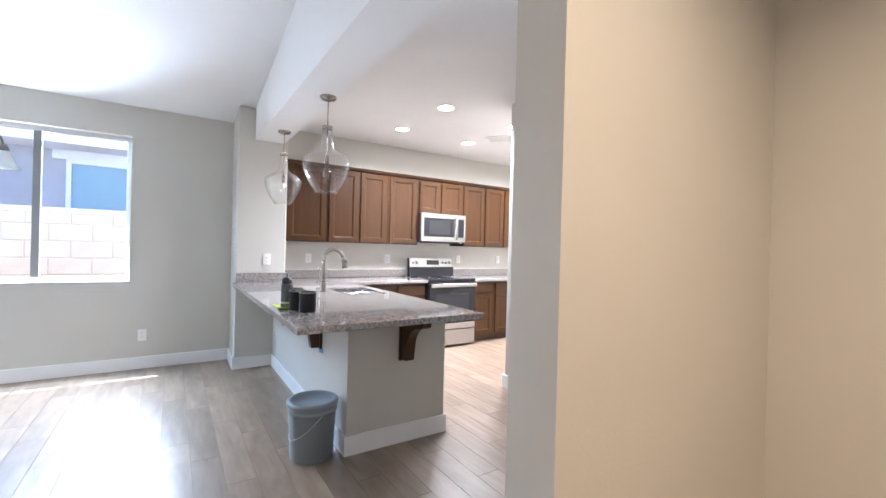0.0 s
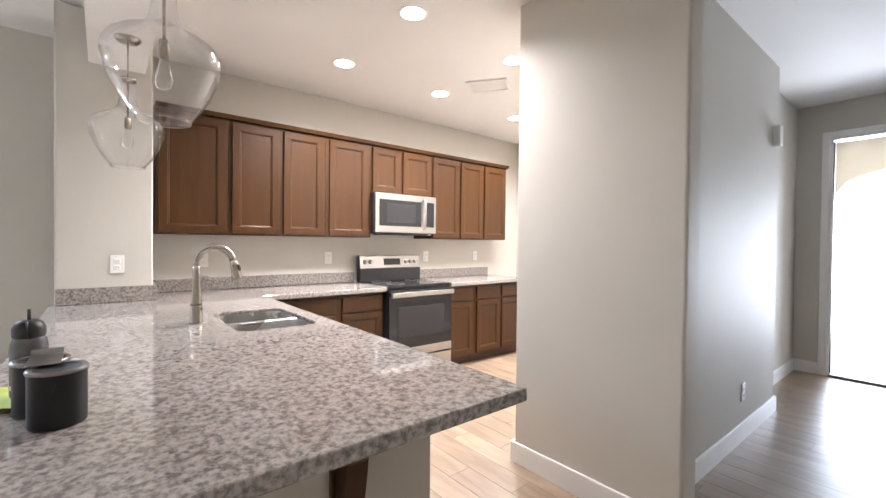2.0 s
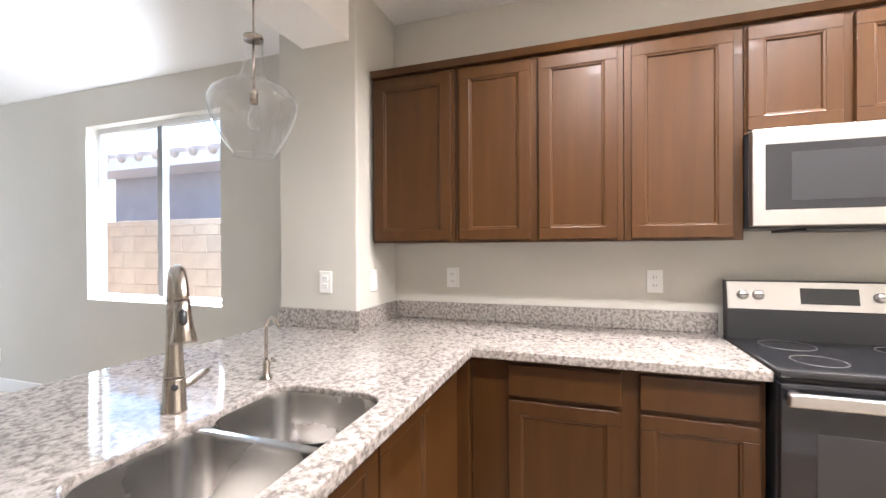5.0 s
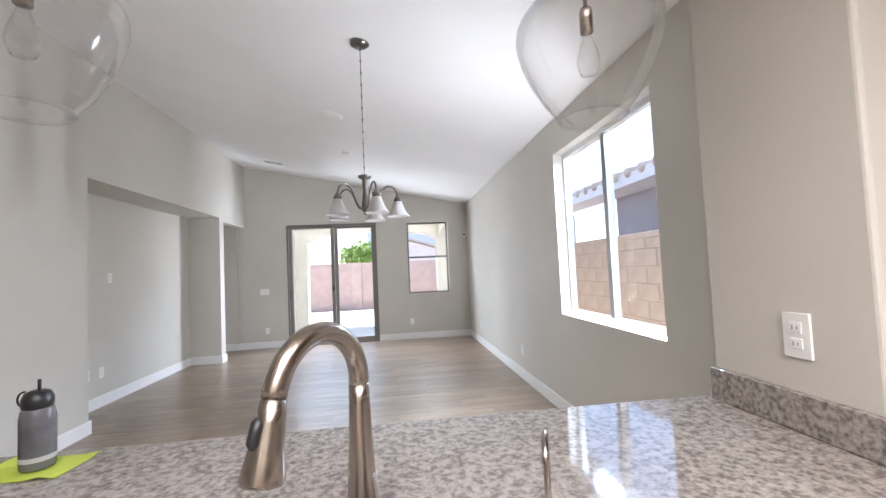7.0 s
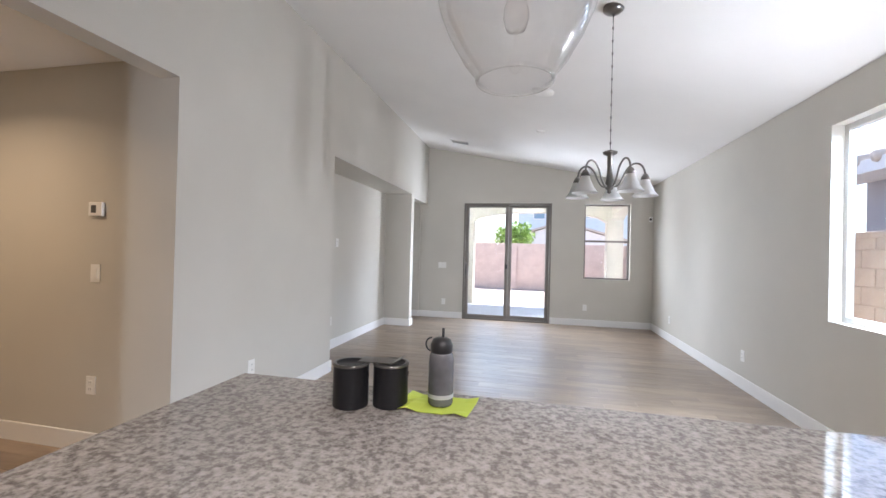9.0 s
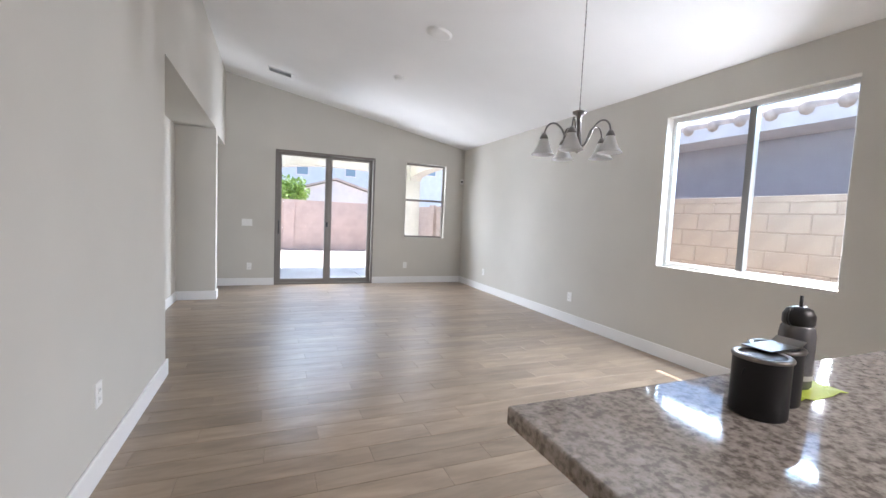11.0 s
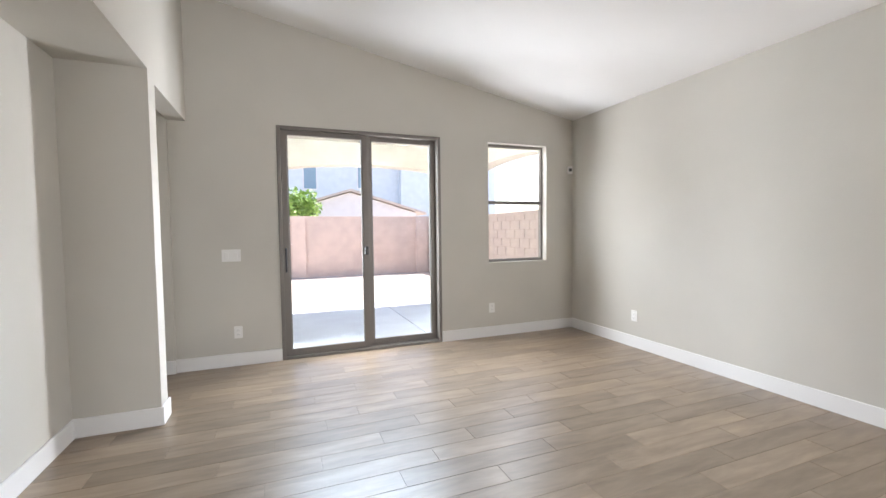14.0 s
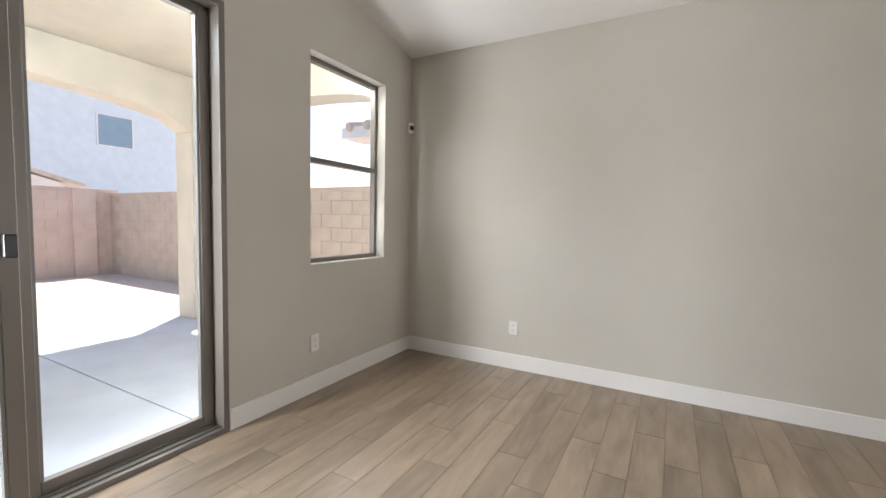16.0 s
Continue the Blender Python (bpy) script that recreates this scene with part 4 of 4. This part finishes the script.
for k in range(5):
    an = radians(72 * k + 4.7)
    ux, uy = math.cos(an), math.sin(an)
    knots = [(0.019, 1.830), (0.052, 1.838), (0.080, 1.880), (0.110, 1.945), (0.150, 1.982), (0.188, 1.982), (0.215, 1.955), (0.228, 1.906)]
    pts = []
    for q in range(len(knots) - 1):
        p0, p1, p2, p3 = (Vector(knots[min(max(q + d, 0), len(knots) - 1)]) for d in (-1, 0, 1, 2))
        for f in (0, 0.25, 0.5, 0.75):
            c = 0.5 * (2 * p1 + (p2 - p0) * f + (2 * p0 - 5 * p1 + 4 * p2 - p3) * f * f + (3 * p1 - p0 - 3 * p2 + p3) * f ** 3)
            pts.append((c.x * ux, c.x * uy, c.y - H))
    pts.append((0.228 * ux, 0.228 * uy, 1.906 - H))
    a = part("arm", tube(pts, 0.0065, 10), CHANDM, cd)
    part("socket_cup", lathe([(0.0, 1.919 - H), (0.014, 1.915 - H), (0.026, 1.893 - H), (0.03, 1.875 - H), (0.0, 1.875 - H)], 20, 0.228 * ux, 0.228 * uy), CHANDM, a)
    part("shade", lathe([(0.026, 1.884 - H), (0.032, 1.861 - H), (0.042, 1.835 - H), (0.055, 1.804 - H), (0.072, 1.780 - H), (0.082, 1.768 - H), (0.079, 1.768 - H), (0.068, 1.781 - H), (0.05, 1.806 - H), (0.038, 1.835 - H), (0.028, 1.861 - H)], 28, 0.228 * ux, 0.228 * uy, cap=False), FROST, a, "frosted white bell glass shade")

# things left on the counter
CANB = material("matt_black_paint", (0.012, 0.012, 0.014), 0.42, vary=0.05, spec=0.3)


def paint_can(x, y, lid_up):
    c = thing("paint_can", "small black paint can with metal rim", "paint can", (x, y, 0.9145), group="paint cans")
    part("drum", lathe([(0.0, 0.0), (0.0495, 0.0), (0.051, 0.004), (0.051, 0.116), (0.053, 0.121), (0.0, 0.119)], 32), CANB, c)
    part("rim", lathe([(0.053, 0.117), (0.0545, 0.121), (0.052, 0.125), (0.043, 0.124), (0.041, 0.119)], 32, cap=False), CHANDM, c)
    part("lid", lathe([(0.0, 0.1215), (0.040, 0.1215), (0.042, 0.124)], 28, cap=False), CANB, c)
    part("bail", tube([(0.053 * math.cos(a), 0.053 * math.sin(a) * 0.4, 0.10 - 0.05 * math.sin(a)) for a in [math.pi * k / 8 for k in range(9)]], 0.0015, 6), CANB, c)


paint_can(2.325, -0.598, True)
paint_can(2.434, -0.563, False)
pc = thing("can_lid", "loose dark metal lid resting tilted on the paint cans", "lid", (2.395, -0.572, 1.041))
part("sheet", prism([(-0.05, 0.0), (0.055, 0.0), (0.075, 0.012), (0.074, 0.014), (0.053, 0.003), (-0.05, 0.002)], 1, -0.03, 0.03, 0.0006), CHANDM, pc)
bt = thing("water_bottle", "grey translucent sports bottle with black cap", "bottle", (2.577, -0.528, 0.919))
part("flask", lathe([(0.0, 0.0), (0.034, 0.0), (0.037, 0.006), (0.037, 0.125), (0.034, 0.145), (0.028, 0.155), (0.0, 0.155)], 32), material("smoky_plastic", (0.11, 0.11, 0.12), 0.25, vary=0.25, scale=14), bt)
part("label_band", lathe([(0.0375, 0.022), (0.0376, 0.034)], 32, cap=False), material("grey_print", (0.38, 0.38, 0.38), 0.5), bt)
part("cap", lathe([(0.030, 0.15), (0.033, 0.155), (0.033, 0.175), (0.026, 0.19), (0.014, 0.195), (0.0, 0.195)], 24), BLACK, bt)
part("straw", tube([(0.004, 0, 0.19), (0.004, 0, 0.222)], 0.004, 8), BLACK, bt)
part("loop", tube([(-0.03 - 0.018 * math.sin(a), 0, 0.172 + 0.02 * math.cos(a)) for a in [math.pi * k / 8 for k in range(9)]], 0.0025, 8), BLACK, bt)
nt = thing("paper_sheet", "creased yellow-green paper under the bottle", "paper", (2.57, -0.53, 0.9147))
bm = bmesh.new()
gv = [[bm.verts.new((x * 0.035 + 0.02 * j * 0.2, j * 0.035, 0.0005 + 0.010 * max(0, math.sin(x * 1.9 + j * 0.7)) * (abs(x) > 1))) for j in range(-2, 3)] for x in range(-3, 4)]
for i in range(6):
    for j in range(4):
        bm.faces.new((gv[i][j], gv[i + 1][j], gv[i + 1][j + 1], gv[i][j + 1]))
o = bmesh.ops.extrude_face_region(bm, geom=bm.faces[:])
bmesh.ops.translate(bm, verts=[g for g in o["geom"] if isinstance(g, bmesh.types.BMVert)], vec=(0, 0, 0.0012))
bmesh.ops.recalc_face_normals(bm, faces=bm.faces[:])
part("sheet", bm, NOTE, nt)

# bucket beside the peninsula
bk = thing("bucket", "grey plastic five-gallon bucket with lid and wire bail", "bucket", (2.335, -0.648, 0))
part("tub", lathe([(0.0, 0.0), (0.128, 0.0), (0.131, 0.005), (0.144, 0.29), (0.149, 0.292), (0.149, 0.305), (0.145, 0.307), (0.146, 0.325), (0.152, 0.327), (0.152, 0.337), (0.0, 0.337)], 40), BUCKET, bk)
part("lid", lathe([(0.0, 0.352), (0.118, 0.350), (0.126, 0.362), (0.150, 0.362), (0.157, 0.355), (0.157, 0.335), (0.153, 0.333)], 40, cap=False), BUCKET, bk)
part("bail", tube([(0.152 * math.cos(a) * 1.0, -0.02 + 0.16 * math.sin(a), 0.30 - 0.17 * math.sin(a)) for a in [math.pi * k / 12 for k in range(13)]], 0.0022, 8), STEEL, bk)
part("printed_band", lathe([(0.1405, 0.215), (0.1425, 0.262)], 40, cap=False), material("pale_print", (0.33, 0.36, 0.38), 0.5), bk)

# ---- outdoors ----
tagged(part("patio_slab", boxes((-1.3, 3.168, 6.91, 9.95, -0.12, -0.03), (3.176, 5.4, 6.91, 9.95, -0.12, -0.03), bevel=0.004), CONCRETE), "pale broom-finished concrete patio slab", "patio", kind="structure")
po = tagged(new("patio_cover"), "cream stucco patio cover with arched beams and columns", "patio cover", kind="structure")
part("ceiling_panel", boxes((-1.3, 5.35, 6.91, 10.2, 2.85, 3.0)), STUCCO, po)


def arch_beam(u0, u1, spring, rise, top, n=16):
    """The outline of a beam with a shallow arched underside."""
    under = [(u0 + (u1 - u0) * k / n, spring + rise * (1 - ((2 * k / n) - 1) ** 2) ** 0.5) for k in range(n + 1)]
    return under + [(u1, top), (u0, top)]


part("front_beam", prism(arch_beam(1.22, 4.66, 2.22, 0.25, 2.85), 1, 9.62, 9.92), STUCCO, po)
part("side_beam", prism(arch_beam(6.92, 9.62, 2.28, 0.16, 2.85), 0, 4.76, 5.06), STUCCO, po)
part("column", boxes((4.66, 5.06, 9.62, 9.95, -0.12, 2.85), bevel=0.01), STUCCO, po)
part("column", boxes((0.80, 1.22, 9.62, 9.95, -0.12, 2.85), bevel=0.01), STUCCO, po)
part("side_wall", boxes((0.72, 0.92, 6.92, 9.62, -0.12, 2.85)), STUCCO, po)
part("recessed_lamp", lathe([(0.0, 0.0), (0.08, 0.0), (0.095, -0.004), (0.095, 0.001)], 24, 2.04, 8.715, 2.848), PLATE, po)

# house next door to the east
nh = thing("neighbour_house", "grey stucco single-storey house with pale tile roof", "house", (8.2, 2, -0.12))
part("wall", boxes((0, 6, -10, 4.5, 0, 2.95), (3.4, 6, 4.5, 7.5, 0, 2.95)), STUCCOG, nh)
part("column", boxes((0.0, 0.3, 7.2, 7.5, 0, 2.80), bevel=0.01), STUCCOW, nh)
part("roof", prism([(-0.62, 2.92), (3.0, 3.75), (6.6, 2.92), (6.6, 3.0), (3.0, 3.87), (-0.62, 3.0)], 1, -10.4, 7.9), ROOFT, nh, "pale concrete tile roof")
part("fascia", boxes((-0.66, -0.62, -10.4, 7.9, 2.80, 2.99)), STUCCOW, nh)
part("soffit", boxes((-0.62, 0, -10.4, 7.9, 2.80, 2.84)), STUCCOW, nh)
part("pop_out", boxes((-0.06, 0, -1.75, -0.34, 2.66, 2.84)), STUCCOW, nh)
nw = part("window", boxes((-0.05, 0.01, -1.60, -0.50, 1.3, 1.36), (-0.05, 0.01, -1.60, -0.50, 2.60, 2.66), (-0.05, 0.01, -1.60, -1.54, 1.36, 2.60), (-0.05, 0.01, -0.56, -0.50, 1.36, 2.60)), STUCCOW, nh)
part("pane", boxes((-0.02, -0.005, -1.54, -0.56, 1.36, 2.60)), AQUA, nw)
for k in range(46):
    y = -10.3 + k * 0.4
    part("roof_tile", tube([(-0.70, y, 2.99), (0.4, y, 3.245), (2.9, y, 3.82)], 0.085, 8), ROOFT, nh)

# houses beyond the back fence
h2 = thing("back_house", "pale stucco two-storey house with sky haze in its colour and dark windows", "house", (8, 28, -0.12))
part("wall", boxes((-6.3, 0.5, 0, 8, 0, 5.75), (0.5, 7.1, -0.6, 8, 0, 6.9)), STUCCOHAZE, h2)
part("roof", prism([(-6.8, 5.7), (-2.9, 7.0), (0.5, 5.9), (0.5, 6.05), (-2.9, 7.15), (-6.8, 5.85)], 1, -0.6, 8.4), ROOFT, h2)
part("roof", prism([(0.1, 6.85), (3.8, 8.1), (7.5, 6.85), (7.5, 7.0), (3.8, 8.25), (0.1, 7.0)], 1, -1.0, 8.4), ROOFT, h2)
for x0, x1, z0, z1, y in ((-5.2, -4.5, 3.95, 5.22, 0), (-2.05, -1.4, 4.05, 5.3, 0), (2.9, 4.25, 4.5, 5.85, -0.6)):
    w = part("window", boxes((x0 - 0.06, x1 + 0.06, y - 0.05, y + 0.01, z0 - 0.06, z0), (x0 - 0.06, x1 + 0.06, y - 0.05, y + 0.01, z1, z1 + 0.06),
             (x0 - 0.06, x0, y - 0.05, y + 0.01, z0, z1), (x1, x1 + 0.06, y - 0.05, y + 0.01, z0, z1)), STUCCOW, h2)
    part("pane", boxes((x0, x1, y - 0.03, y - 0.01, z0, z1)), AQUA, w)
gh = thing("gable_house", "white stucco garden building with low gable roof", "house", (4.2, 20, -0.12))
part("wall", prism([(-1.6, 0), (2.9, 0), (2.9, 2.2), (0.0, 3.05), (-1.6, 2.55)], 1, 0, 5), STUCCOW, gh)
part("roof", prism([(-2.0, 2.46), (0.0, 3.09), (3.3, 2.12), (3.3, 2.22), (0.0, 3.19), (-2.0, 2.56)], 1, -0.25, 5.2), ROOFT, gh)
tr = thing("tree", "leafy green tree behind the block fence", "tree", (2.0, 18, -0.12))
part("trunk", tube([(0, 0, 0), (0.05, 0, 0.7), (0.0, 0.05, 1.4), (0.05, 0, 1.9)], [0.11, 0.09, 0.07, 0.04], 10), BARK, tr)
part("limb", tube([(0.0, 0.04, 1.2), (0.35, 0.1, 1.7), (0.6, 0.1, 2.2)], [0.05, 0.035, 0.015], 8), BARK, tr)
part("limb", tube([(0.0, 0.04, 1.1), (-0.35, -0.1, 1.6), (-0.6, 0.0, 2.1)], [0.05, 0.035, 0.015], 8), BARK, tr)
rnd = random.Random(4)
bm = bmesh.new()
for k in range(2600):
    u, v, q = rnd.uniform(-1, 1), rnd.uniform(0, 2 * math.pi), rnd.random() ** 0.4
    s = math.sqrt(1 - u * u)
    lump = 0.75 + 0.3 * noise.noise(Vector((s * math.cos(v) * 1.8, s * math.sin(v) * 1.8, u * 1.8)))
    c = Vector((1.25 * q * lump * s * math.cos(v), 0.95 * q * lump * s * math.sin(v), 2.2 + 0.95 * q * lump * u))
    a, b = Vector((rnd.gauss(0, 1), rnd.gauss(0, 1), rnd.gauss(0, 1))).normalized() * 0.085, Vector((rnd.gauss(0, 1), rnd.gauss(0, 1), rnd.gauss(0, 1))).normalized() * 0.045
    bm.faces.new([bm.verts.new(c + d) for d in (-a, b, a, -b)])
part("crown", bm, LEAF, tr)

# porch at the front door
pr = tagged(new("porch"), "cream stucco entry porch with an arched opening", "porch", kind="structure")
part("arch_wall", prism(arch_beam(0.1, 2.14, 2.05, 0.36, 3.0), 1, -8.9, -8.6), STUCCO, pr)
part("pier", boxes((2.14, 3.0, -8.9, -8.6, -0.12, 3.0), (-0.9, 0.1, -8.9, -8.6, -0.12, 3.0)), STUCCO, pr)
part("side_wall", boxes((2.3, 2.45, -8.6, -6.61, -0.12, 3.0), (-0.2, 0.0, -8.6, -6.61, -0.12, 3.0)), STUCCO, pr)
part("porch_ceiling", boxes((-0.2, 2.45, -8.6, -6.61, 2.8, 3.0)), STUCCO, pr)
pav = tagged(part("porch_paving", boxes((-0.9, 3.0, -9.4, -6.62, -0.12, -0.035)), MORTAR), "grey concrete paver porch floor", "paving", kind="structure")
pm = None
for i in range(13):
    for j in range(9):
        if pm is None:
            pm = part("paver", boxes((-0.098, 0.098, -0.148, 0.148, -0.03, 0.0), bevel=0.006, seg=1), CONCRETE, pav)
            ob = pm
        else:
            ob = new("paver", pm.data)
            ob.parent = pav
        ob.location = (0.1 + 0.2 * i * 0.85, -9.2 + 0.3 * j + 0.15 * (i % 2), -0.025)

# block fences
fe = tagged(part("fence_east", boxes((6.405, 6.545, -12, 15.75, -0.12, 1.63)), MORTAR), "tan concrete block fence wall beside the house", "fence", kind="structure")
fn = tagged(part("fence_north", boxes((-16, 6.545, 15.755, 15.895, -0.12, 1.70)), MORTARN), "tan concrete block fence wall behind the yard", "fence", kind="structure")
part("cap", boxes((6.39, 6.56, -12, 15.73, 1.63, 1.70), bevel=0.006), BLOCK, fe)
part("cap", boxes((-16, 6.56, 15.74, 15.91, 1.70, 1.78), bevel=0.006), BLOCKN, fn)
for y in (12.0,):
    part("pilaster", boxes((6.30, 6.40, y - 0.2, y + 0.2, -0.12, 1.74), bevel=0.008), BLOCK, fe)
for x in (-6.0, -2.0, 1.95, 5.9):
    part("pilaster", boxes((x - 0.2, x + 0.2, 15.66, 15.75, -0.12, 1.78), bevel=0.008), BLOCKN, fn)
bb = None
rest, rest_north = bmesh.new(), bmesh.new()
for r in range(9):
    z = -0.02 + r * 0.203
    if z > 1.62:
        continue
    for k in range(70):
        y = -12 + 0.405 * k + (0.2 if r % 2 else 0)
        if y > 15.5:
            continue
        if -0.8 < y < 9.2:
            if bb is None:
                bb = part("block", boxes((-0.006, 0.02, -0.196, 0.196, -0.096, 0.096), bevel=0.005, seg=1), BLOCK, fe)
                ob = bb
            else:
                ob = new("block", bb.data)
                ob.parent = fe
            ob.location = (6.404, y, z)
        else:
            box(rest, 6.398, 6.42, y - 0.196, y + 0.196, z - 0.096, z + 0.096)
    for k in range(55):
        x = -15.8 + 0.405 * k + (0.2 if r % 2 else 0)
        if x < 6.2:
            box(rest_north, x - 0.196, x + 0.196, 15.748, 15.77, z - 0.096, z + 0.096)
tagged(part("far_blocks", rest, BLOCK, fe), kind="stuff")
tagged(part("far_blocks", rest_north, BLOCKN, fn), kind="stuff")

# ---- floor planks ----
PW, PL = 0.157, 0.92
edges_x, edges_y = (-2.6, XR), (-6.42, YF)
shapes = {}
far = bmesh.new()
rnd = random.Random(11)


def on_floor(x0, x1, y0, y1):
    """The plank cut to the rooms; None where it lies under no room."""
    y0, y1 = max(y0, edges_y[0]), min(y1, edges_y[1])
    cy = (y0 + y1) / 2
    lo = 0.0 if cy > 2.4 else -2.6
    hi = XR
    if cy < -2.8:
        lo = 0.44
    if cy > 5.7:
        lo = -0.6
    x0, x1 = max(x0, lo), min(x1, hi)
    return (x0, x1, y0, y1) if x1 - x0 > 0.02 and y1 - y0 > 0.02 else None


rows = int((edges_y[1] - edges_y[0]) / PW) + 1
count = 0
for r in range(rows):
    y1 = edges_y[1] - r * PW
    y0 = y1 - PW
    x = edges_x[0] - (r % 3) * PL / 3 - rnd.uniform(0, 0.1)
    while x < XR:
        c = on_floor(x, x + PL, y0, y1)
        x += PL
        if not c:
            continue
        g = 0.0012
        sx, sy = round(c[1] - c[0] - 2 * g, 3), round(c[3] - c[2] - 2 * g, 3)
        mx, my = (c[0] + c[1]) / 2, (c[2] + c[3]) / 2
        if my > 0.2 and mx > 0.6 and count < 300:
            count += 1
            if (sx, sy) not in shapes:
                ob = part("plank", boxes((-sx / 2, sx / 2, -sy / 2, sy / 2, -0.008, 0.0), bevel=0.0008, seg=1), PLANK, floor)
                shapes[(sx, sy)] = ob.data
            else:
                ob = new("plank", shapes[(sx, sy)])
                ob.parent = floor
            ob.location = (mx, my, 0)
        else:
            box(far, c[0] + g, c[1] - g, c[2] + g, c[3] - g, -0.008, 0.0)
tagged(part("far_planks", far, PLANKFAR, floor), kind="stuff")
